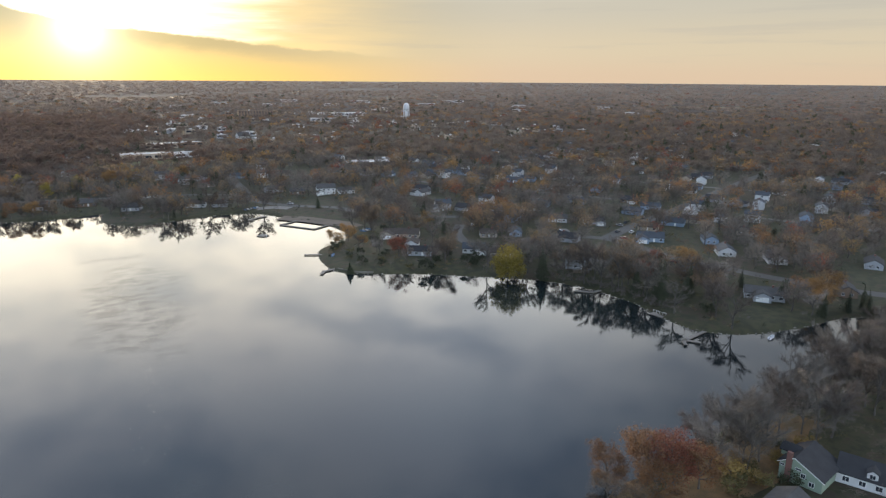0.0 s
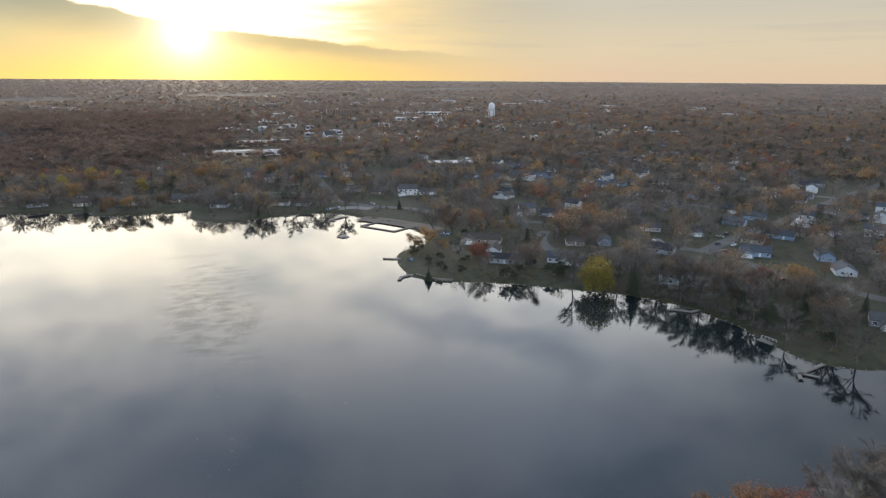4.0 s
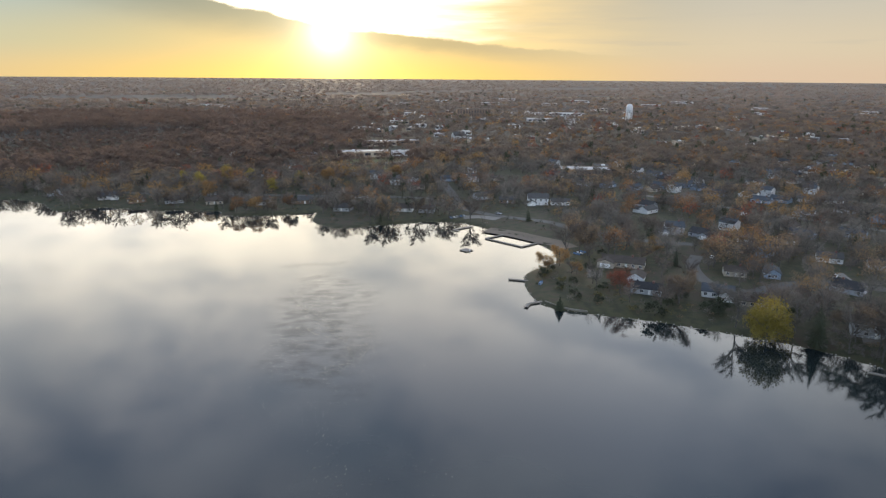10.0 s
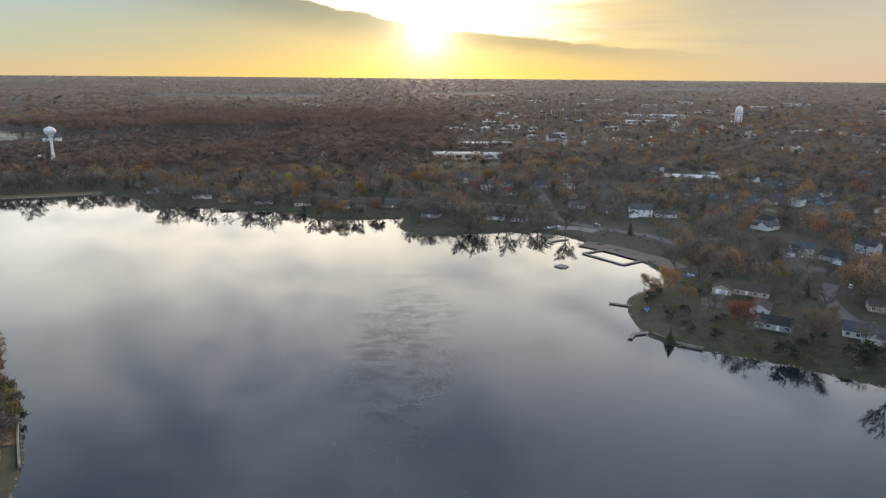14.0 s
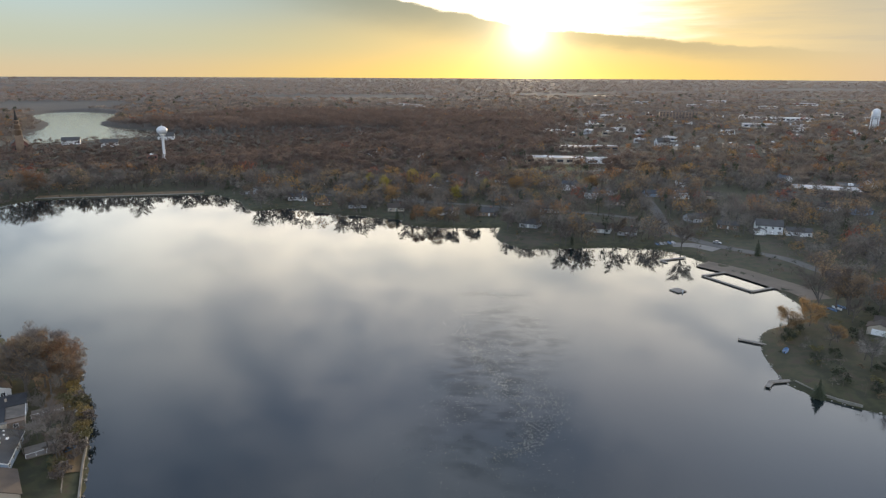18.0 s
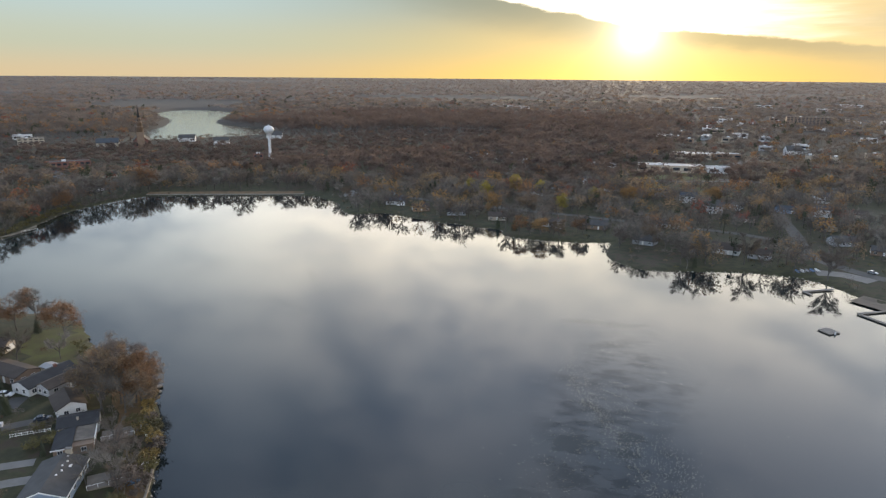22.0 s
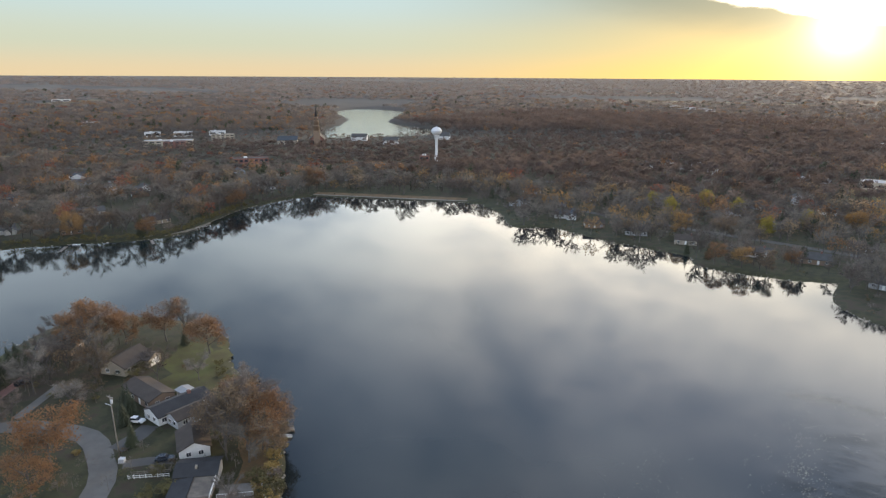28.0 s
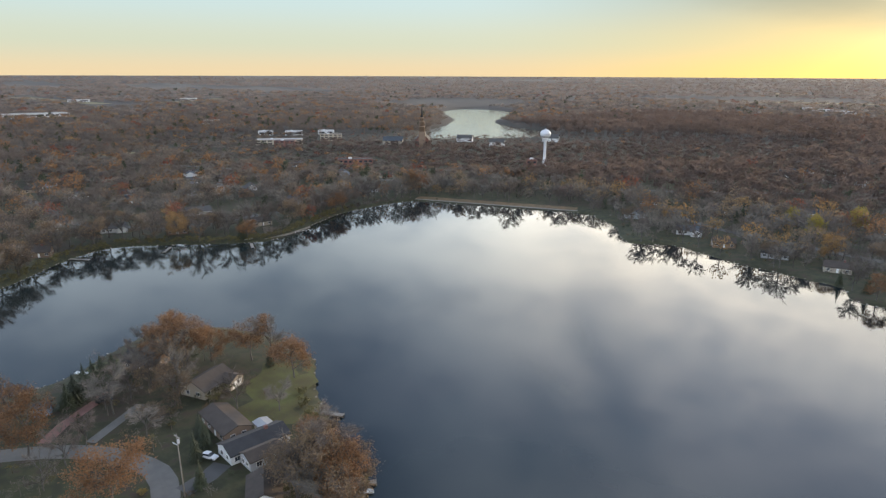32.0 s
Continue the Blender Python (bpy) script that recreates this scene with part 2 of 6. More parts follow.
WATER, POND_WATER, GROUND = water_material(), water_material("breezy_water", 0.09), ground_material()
BARK = paint("grey_bark", (0.092, 0.083, 0.074), 0.95, 0.4, 0.4, 2.0)
TWIG = paint("bare_twigs", (0.137, 0.117, 0.100), 0.95, 0.45, 0.06, 1.0, random_tint=0.25)
PALETWIG = paint("pale_grey_twigs", (0.190, 0.166, 0.144), 0.95, 0.4, 0.06, 1.0, random_tint=0.25)
TWIG_WARM = paint("budding_twigs", (0.128, 0.101, 0.084), 0.95, 0.45, 0.06, 1.0, random_tint=0.25)
RUST = paint("rust_oak_leaves", (0.19, 0.104, 0.052), 0.8, 0.45, 0.1, 1.2, random_tint=0.2, through_light=0.35)
TAN = paint("tan_dry_leaves", (0.178, 0.126, 0.079), 0.8, 0.4, 0.25, 1.2, random_tint=0.25, through_light=0.35)
GOLD = paint("golden_leaves", (0.245, 0.148, 0.062), 0.8, 0.35, 0.25, 1.2, random_tint=0.2, through_light=0.35)
YELLOW = paint("yellow_green_leaves", (0.27, 0.215, 0.045), 0.8, 0.4, 0.25, 1.2, random_tint=0.15, through_light=0.35)
RED = paint("red_leaves", (0.19, 0.07, 0.045), 0.8, 0.4, 0.25, 1.2, random_tint=0.15, through_light=0.35)
NEEDLE = paint("dark_conifer_needles", (0.038, 0.044, 0.022), 0.85, 0.4, 0.3, 1.5, random_tint=0.2)
SHRUB = paint("olive_shrub_leaves", (0.10, 0.085, 0.03), 0.85, 0.5, 0.3, 1.5, random_tint=0.3)
ASPHALT = paint("grey_asphalt", (0.078, 0.074, 0.070), 0.85, 0.3, 0.15, 2.0)
CONCRETE = paint("pale_concrete", (0.17, 0.16, 0.148), 0.85, 0.25, 0.3, 2.0)
SAND = paint("beach_sand", (0.135, 0.106, 0.08), 0.95, 0.25, 0.1, 1.0)
LAWN = paint("mown_lawn", (0.062, 0.066, 0.016), 0.95, 0.7, 0.12, 1.5, tint=(0.05, 0.034, 0.014))
DOCK = paint("weathered_dock_boards", (0.18, 0.16, 0.14), 0.8, 0.35, 0.4, 3.0)
TRIM = paint("white_trim", (0.75, 0.74, 0.72), 0.6, 0.1)
STEEL = paint("white_steel", (0.55, 0.56, 0.58), 0.4, 0.08, 0.05, 0.4)
GLASS = paint("dark_window_glass", (0.03, 0.035, 0.045), 0.08, 0.2)
BRICKRED = paint("red_brick", (0.17, 0.085, 0.07), 0.85, 0.3, 0.3, 4.0)
STONE = paint("shore_stone", (0.30, 0.27, 0.24), 0.9, 0.4, 0.5, 2.0, random_tint=0.3)
BLUE = paint("blue_tarp", (0.07, 0.17, 0.33), 0.5, 0.2)
CREAM = paint("cream_walls", (0.34, 0.29, 0.23), 0.7, 0.15)
WHITE = paint("white_siding", (0.55, 0.55, 0.55), 0.6, 0.12)
GREENWALL = paint("sage_green_siding", (0.24, 0.30, 0.23), 0.7, 0.12)
GREYWALL = paint("grey_siding", (0.33, 0.34, 0.36), 0.7, 0.12)
BROWNWALL = paint("brown_siding", (0.20, 0.14, 0.10), 0.75, 0.15)
BLUEWALL = paint("blue_grey_siding", (0.22, 0.28, 0.36), 0.7, 0.12)
ROOFDARK = paint("charcoal_shingles", (0.030, 0.030, 0.033), 0.9, 0.3, 0.4, 4.0)
ROOFBROWN = paint("brown_shingles", (0.058, 0.045, 0.037), 0.9, 0.3, 0.4, 4.0)
ROOFGREY = paint("grey_shingles", (0.066, 0.064, 0.063), 0.9, 0.3, 0.4, 4.0)
# woodland colours paled to stand in for haze over the distance
HAZETWIG = paint("hazed_bare_woods", (0.215, 0.175, 0.152), 0.7, 0.3, 0.004, 0.02, through_light=0.6)
HAZERED = paint("hazed_russet_woods", (0.215, 0.165, 0.138), 0.7, 0.3, 0.004, 0.02, through_light=0.6)
WEED = paint("pale_floating_weed", (0.21, 0.205, 0.15), 0.6, 0.4, 0.1, 1.0)
ROOFBLUE = paint("slate_blue_shingles", (0.050, 0.059, 0.072), 0.88, 0.3, 0.4, 4.0)
FENCE = paint("grey_fence_wood", (0.20, 0.17, 0.14), 0.9, 0.3)
RUBBER = paint("black_tyre", (0.02, 0.02, 0.02), 0.9, 0.2)
CARWHITE = paint("white_car_paint", (0.7, 0.71, 0.72), 0.25, 0.05)
CARDARK = paint("dark_car_paint", (0.03, 0.035, 0.045), 0.25, 0.05)
CARRED = paint("dark_red_car_paint", (0.22, 0.03, 0.03), 0.25, 0.05)
CARGREY = paint("silver_car_paint", (0.35, 0.36, 0.38), 0.3, 0.05, metal=0.5)
ROOFPALE = paint("pale_membrane_roof", (0.27, 0.27, 0.275), 0.55, 0.2, 0.1, 0.5)
REDPAVE = paint("dusty_red_paving", (0.19, 0.10, 0.085), 0.9, 0.3, 0.3, 3.0)
PATCHED = paint("worn_beige_roofing", (0.16, 0.135, 0.11), 0.9, 0.5, 0.35, 1.5, tint=(0.06, 0.05, 0.045))
FIELD = paint("dry_stubble", (0.17, 0.145, 0.075), 0.95, 0.4, 0.02, 0.3, tint=(0.10, 0.09, 0.05))
DAM = paint("dam_stones", (0.17, 0.155, 0.13), 0.9, 0.4, 0.3, 1.5)
WOODGREY = paint("grey_brown_woodland", (0.152, 0.129, 0.114), 0.95, 0.35, 0.012, 0.15, through_light=0.6)
WOODBROWN = paint("warm_brown_woodland", (0.130, 0.108, 0.095), 0.95, 0.35, 0.012, 0.15, through_light=0.6)
LANE = paint("worn_pale_asphalt", (0.115, 0.108, 0.10), 0.9, 0.35, 0.25, 2.5, tint=(0.08, 0.075, 0.07))
FOREST = paint("dull_russet_forest", (0.128, 0.096, 0.082), 0.95, 0.45, 0.012, 0.15, through_light=0.6)
LITTER = paint("fallen_oak_leaves", (0.13, 0.078, 0.036), 0.95, 0.5, 0.25, 2.5, tint=(0.05, 0.05, 0.022), bump=0.05)
GOLDBUSH = paint("golden_bush_leaves", (0.21, 0.145, 0.045), 0.85, 0.4, 0.4, 1.5, random_tint=0.2)


# ---- building tools ----
def mesh_from(name, verts, faces, mats, index=None, smooth=False):
    me = bpy.data.meshes.new(name)
    me.from_pydata(verts, [], faces)
    for m in mats:
        me.materials.append(m)
    if index is not None:
        me.polygons.foreach_set("material_index", index)
    if smooth:
        me.polygons.foreach_set("use_smooth", [True] * len(me.polygons))
    me.update()
    return me


def part(name, bm, material, parent, label=""):
    """Links a bmesh as one mesh object under a thing or a part."""
    me = bpy.data.meshes.new(name)
    bm.to_mesh(me)
    bm.free()
    me.materials.append(material)
    ob = new(name, me)
    ob.parent = parent
    if label:
        tagged(ob, label)
    return ob


def piece(name, me, parent, m=None):
    ob = new(name, me)
    ob.parent = parent
    if m is not None:
        ob.matrix_basis = m
    return ob


def box(x0, y0, z0, x1, y1, z1, bevel=0.0):
    bm = bmesh.new()
    bmesh.ops.create_cube(bm, size=1)
    for v in bm.verts:
        v.co = Vector((x0 + (v.co.x + 0.5) * (x1 - x0), y0 + (v.co.y + 0.5) * (y1 - y0), z0 + (v.co.z + 0.5) * (z1 - z0)))
    if bevel:
        bmesh.ops.bevel(bm, geom=bm.edges[:], offset=bevel, segments=1, affect="EDGES")
    return bm


def prism(outline, axis, lo, hi):
    """A solid whose outline (pairs) is drawn across x-z or y-z or x-y and drawn out along the axis."""
    bm = bmesh.new()

    def at(p, d):
        return {"y": (p[0], d, p[1]), "x": (d, p[0], p[1]), "z": (p[0], p[1], d)}[axis]

    a = [bm.verts.new(at(p, lo)) for p in outline]
    b = [bm.verts.new(at(p, hi)) for p in outline]
    bm.faces.new(a), bm.faces.new(b[::-1])
    for i in range(len(a)):
        bm.faces.new((a[i - 1], a[i], b[i], b[i - 1]))
    bmesh.ops.recalc_face_normals(bm, faces=bm.faces[:])
    return bm


def lathe(profile, sides=16):
    """A turned solid from pairs of radius and height."""
    bm = bmesh.new()
    rings = []
    for r, z in profile:
        rings.append([bm.verts.new((r * math.cos(2 * math.pi * k / sides), r * math.sin(2 * math.pi * k / sides), z)) for k in range(sides)])
    for a, b in zip(rings, rings[1:]):
        for k in range(sides):
            bm.faces.new((a[k - 1], a[k], b[k], b[k - 1]))
    bm.faces.new(rings[0][::-1]), bm.faces.new(rings[-1])
    for f in bm.faces:
        f.smooth = len(f.verts) == 4
    bmesh.ops.recalc_face_normals(bm, faces=bm.faces[:])
    return bm


def root(name, label, category, m, group=""):
    ob = new(name)
    ob.empty_display_size = 0.5
    ob.matrix_basis = m
    return tagged(ob, label, category, group)


def spline(points, step=6.0):
    """A smooth line through the points."""
    pts = [np.array(p, float) for p in points]
    pts = [2 * pts[0] - pts[1]] + pts + [2 * pts[-1] - pts[-2]]
    out = []
    for a, b, c, d in zip(pts, pts[1:], pts[2:], pts[3:]):
        n = max(1, int(np.linalg.norm(c - b) / step))
        for k in range(n):
            t = k / n
            out.append(0.5 * (2 * b + (c - a) * t + (2 * a - 5 * b + 4 * c - d) * t * t + (3 * b - a - 3 * c + d) * t ** 3))
    out.append(pts[-2])
    return np.array(out)


# ---- the land and the lake ----
SHORE_EAST = [(93, 8), (117, 14), (139, 17), (162, 22), (191, 31), (221, 36), (252, 41), (272, 47), (258, 55), (233, 56), (207, 62), (194, 76),
              (196, 106), (193, 130), (180, 152), (161, 168), (133, 188), (112, 199), (97, 211), (97, 237), (104, 257), (124, 271)]
SHORE_BEACH = [(130, 290), (127, 312), (113, 337), (104, 357), (90, 375), (64, 378), (34, 371), (14, 368), (-2, 383), (-4, 402), (-2, 421)]
SHORE_NORTH = [(-22, 414), (-47, 413), (-66, 417), (-71, 432), (-93, 437), (-118, 442), (-140, 450), (-160, 457), (-183, 447), (-206, 479),
               (-229, 496), (-246, 500), (-363, 458)]
SHORE_WEST = [(-369, 440), (-370, 396), (-362, 370), (-346, 325), (-347, 306), (-378, 270), (-396, 248), (-389, 221), (-366, 188), (-345, 150),
              (-318, 118), (-285, 112), (-258, 124)]
SHORE_POINT = [(-246, 142), (-245, 166), (-254, 184), (-260, 203), (-248, 220), (-222, 229), (-196, 226), (-184, 216), (-158, 201), (-139, 192),
               (-121, 178), (-103, 154), (-88, 130), (-76, 95), (-62, 45), (-50, -10), (-30, -55), (25, -58), (66, -20)]
SHORE = np.vstack([spline(s) for s in (SHORE_EAST, SHORE_BEACH, SHORE_NORTH, SHORE_WEST, SHORE_POINT)])
POND = spline([(-680, 835), (-770, 950), (-822, 1055), (-925, 1200), (-1120, 1400), (-1160, 1560), (-1000, 1520), (-880, 1330), (-795, 1172), (-704, 1102),
               (-600, 1050), (-560, 990), (-600, 905), (-650, 850), (-680, 835)], 25)


def inside(poly, x, y):
    """Whether the points x, y lie in the outline."""
    r = np.zeros(x.shape, bool)
    x0, y0 = poly[:, 0], poly[:, 1]
    x1, y1 = np.roll(x0, -1), np.roll(y0, -1)
    for a, b, c, d in zip(x0, y0, x1, y1):
        if b != d:
            r ^= ((b > y) != (d > y)) & (x < (c - a) * (y - b) / (d - b) + a)
    return r


def reach(poly, x, y):
    """The distance of the points from the outline."""
    best = np.full(x.shape, 1e9)
    for (a, b), (c, d) in zip(poly, np.roll(poly, -1, axis=0)):
        ex, ey = c - a, d - b
        t = np.clip(((x - a) * ex + (y - b) * ey) / max(ex * ex + ey * ey, 1e-9), 0, 1)
        best = np.minimum(best, (x - a - t * ex) ** 2 + (y - b - t * ey) ** 2)
    return np.sqrt(best)


def inland(x, y):
    """Metres inland from the water's edge, negative on the water."""
    x, y = np.asarray(x, float), np.asarray(y, float)
    d = reach(SHORE, x, y) * np.where(inside(SHORE, x, y), -1, 1)
    p = reach(POND, x, y) * np.where(inside(POND, x, y), -1, 1)
    return np.minimum(d, p)


def height(x, y, d=None):
    """The ground's height."""
    x, y = np.asarray(x, float), np.asarray(y, float)
    d = inland(x, y) if d is None else d
    bank = np.where(d < 0, np.maximum(d * 0.25, -2.0), 0.9 * (1 - np.exp(-np.maximum(d, 0) / 1.2)) + 1.6 * (1 - np.exp(-np.maximum(d, 0) / 30)))
    r = np.hypot(x, y)
    return bank + 71 * np.clip((r - 1700) / 3150, 0, 1.05) ** 1.35


def ground_z(x, y):
    return float(height(np.array([x]), np.array([y]))[0])


def graded(lo, hi, step, end):
    mid = list(np.arange(lo, hi + step, step))
    out, s = [], step
    a = lo
    while a > -end:
        s *= 1.16
        a -= s
        out.append(a)
    left = out[::-1]
    out, s, a = [], step, mid[-1]
    while a < end:
        s *= 1.16
        a += s
        out.append(a)
    return np.array(left + mid + out)


def build_ground():
    gx, gy = graded(-420, 320, 3.5, 4850), graded(-80, 520, 3.5, 4850)
    # finer rows and columns round the second lake
    gx = np.unique(np.concatenate([gx, np.arange(-1200, -530, 16.0)]))
    gy = np.unique(np.concatenate([gy, np.arange(800, 1600, 20.0)]))
    X, Y = np.meshgrid(gx, gy)
    r = np.hypot(X, Y)
    f = np.minimum(1, 4850 / np.maximum(r, 1))
    X, Y = X * f, Y * f
    Z = height(X.ravel(), Y.ravel()).reshape(X.shape)
    verts = np.column_stack([X.ravel(), Y.ravel(), Z.ravel()])
    w, h = len(gx), len(gy)
    i = np.arange(w * h).reshape(h, w)
    faces = np.column_stack([i[:-1, :-1].ravel(), i[:-1, 1:].ravel(), i[1:, 1:].ravel(), i[1:, :-1].ravel()])
    R = (r.ravel() > 4850)
    faces = faces[~R[faces].all(axis=1)]
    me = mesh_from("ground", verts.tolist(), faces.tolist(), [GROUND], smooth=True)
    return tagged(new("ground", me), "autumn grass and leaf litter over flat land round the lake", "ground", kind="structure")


build_ground()


def water_sheet(name, poly, z, label, material=WATER):
    lo, hi = poly.min(axis=0) - 6, poly.max(axis=0) + 6
    me = mesh_from(name, [(lo[0], lo[1], z), (hi[0], lo[1], z), (hi[0], hi[1], z), (lo[0], hi[1], z)], [(0, 1, 2, 3)], [material])
    return tagged(new(name, me), label, "lake", kind="structure")


water_sheet("water", SHORE, 0.0, "calm dark lake water that mirrors the morning sky")
water_sheet("pond_water", POND, 0.0, "pale breezy water of a second lake beyond the woods", POND_WATER)


# ---- roads ----
def strip(name, pts, width, material, label, lift=0.06, category="road", ragged=0.0):
    line = spline(pts, 5.0)
    d = np.gradient(line, axis=0)
    d /= np.linalg.norm(d, axis=1)[:, None] + 1e-9
    n = np.column_stack([-d[:, 1], d[:, 0]])
    wob = np.array([[noise.noise(Vector((x * 0.13, y * 0.13, q))) for q in (1.0, 9.0)] for x, y in line]) * ragged
    rows = [line + n * (width * k + (wob[:, :1] if k < -0.4 else wob[:, 1:] if k > 0.4 else 0)) for k in (-0.5, -0.17, 0.17, 0.5)]
    verts, faces = [], []
    for row in rows:
        z = height(row[:, 0], row[:, 1])
        verts += [(x, y, max(h, 0.5) + lift) for (x, y), h in zip(row, z)]
    c = len(line)
    for k in range(3):
        faces += [(k * c + j, k * c + j + 1, (k + 1) * c + j + 1, (k + 1) * c + j) for j in range(c - 1)]
    me = mesh_from(name, verts, faces, [material])
    ROADS.append((line, width))
    return tagged(new(name, me), label, category, kind="structure")


ROADS = []
strip("road", [(-140, 128), (-146, 144), (-154, 152), (-162, 156), (-172, 159), (-187, 155), (-200, 146), (-212, 132)], 6.2, LANE, "curved grey asphalt lane between the lakeside houses")
strip("road", [(-206, 146), (-212, 153), (-219, 165), (-224, 172)], 3.4, REDPAVE, "red-paved driveway beside a hedge", 0.08, "driveway")
strip("road", [(-197, 154), (-202, 163), (-207, 172)], 3.0, LANE, "worn grey driveway to a low house", 0.08, "driveway")
strip("road", [(201, 268), (187, 248), (181, 222), (192, 207)], 6.5, ASPHALT, "grey asphalt residential loop road")
strip("road", [(192, 207), (215, 215), (240, 214), (250, 206), (259, 196), (263, 175), (262, 150), (270, 124), (279, 97), (300, 60), (340, 20)], 7.5, ASPHALT,
      "grey asphalt street along the lakeside gardens")
strip("road", [(259, 196), (294, 212), (372, 243), (470, 285), (620, 345)], 8.0, ASPHALT, "grey asphalt cross street between houses")
strip("road", [(106, 520), (104, 464), (101, 416), (112, 394), (126, 378), (148, 360), (156, 342), (168, 322), (184, 305), (212, 290)], 7.0, ASPHALT, "grey asphalt road behind the beach")
strip("road", [(-620, 268), (-511, 258), (-466, 254), (-428, 272), (-405, 300), (-398, 360)], 6.0, ASPHALT, "grey lane under the trees of the far shore")
strip("road", [(-205, 560), (-191, 537), (-163, 512), (-120, 498), (-30, 480), (60, 460), (101, 440)], 6.0, ASPHALT, "grey lane behind the shore houses")
strip("road", [(-700, 420), (-368, 530), (-289, 580), (-212, 622), (-100, 690), (60, 690), (250, 640)], 8.0, ASPHALT, "main road beyond the dam")
strip("road", [(548, 296), (781, 455), (1026, 604), (1500, 900)], 3.6, ASPHALT, "long straight avenue through the suburb")
strip("road", [(60, 690), (120, 820), (230, 980), (420, 1300), (700, 1800)], 9.0, ASPHALT, "road into the town centre")
strip("pavement", [(104, 349), (117, 336), (127, 322), (136, 309), (140, 296)], 12.0, SAND, "bare sandy bathing beach", 0.05, "beach")
strip("pavement", [(96, 384), (108, 383), (118, 374)], 9.0, CONCRETE, "pale boat ramp and turning place", 0.07, "pavement")
strip("pavement", [(-363, 461), (-305, 482), (-246, 503)], 2.0, DAM, "straight dam crest with a stone edge", 0.12, "dam")
for line in ([(356, 296), (300, 380), (250, 452)], [(500, 262), (430, 365), (352, 486)], [(640, 352), (560, 460), (500, 560)],
             [(430, 130), (392, 200)], [(560, 215), (520, 280)]):
    strip("road", line, 6.5, LANE, "worn grey residential street between houses and bare trees")
for line, wide in (([(-816, 396), (-806, 425), (-798, 452)], 26), ([(-806, 470), (-804, 508)], 20), ([(-1890, 1030), (-1950, 1180), (-1995, 1310)], 60), ([(-2450, 850), (-2200, 880), (-1960, 910)], 55),
                   ([(-600, 2300), (-300, 2380), (-60, 2360)], 60), ([(900, 2500), (1200, 2400)], 70), ([(1700, 1500), (1900, 1300)], 60), ([(1500, 900), (1620, 760)], 40)):
    strip("field", line, wide, FIELD, "pale stubble field between dark woods", 0.1, "field", 4.0)
strip("lawn", [(18, 612), (60, 622), (100, 612)], 46.0, LAWN, "worn playing field in front of the school", 0.06, "lawn", 0.5)
strip("road", [(20, 655), (60, 664), (125, 690)], 5.0, LANE, "pale lane behind the playing field", 0.08)
for x, y, w in ((330, 2700, 40), (-640, 2900, 50), (-1500, 3300, 90), (900, 3100, 60), (1300, 2500, 50)):
    strip("water", [(x - 1.2 * w, y), (x, y + 6), (x + 1.2 * w, y)], 70.0, POND_WATER, "far pond that mirrors the bright sky", 0.3, "pond")
strip("lawn", [(-365, 466), (-307, 487), (-249, 508)], 9.0, LITTER, "brown grassy back of the dam", 0.05, "lawn")


# ---- trees ----
def tube(verts, faces, pts, radii, sides):
    """Adds a tapered limb along the points."""
    base = len(verts)
    for i, (p, r) in enumerate(zip(pts, radii)):
        d = (Vector(pts[min(i + 1, len(pts) - 1)]) - Vector(pts[max(i - 1, 0)])).normalized()
        u = d.orthogonal().normalized()
        v = d.cross(u)
        for k in range(sides):
            a = 2 * math.pi * k / sides
            q = Vector(p) + r * (math.cos(a) * u + math.sin(a) * v)
            verts.append(tuple(q))
    for i in range(len(pts) - 1):
        for k in range(sides):
            a, b = base + i * sides + k, base + i * sides + (k + 1) % sides
            faces.append((a, b, b + sides, a + sides))


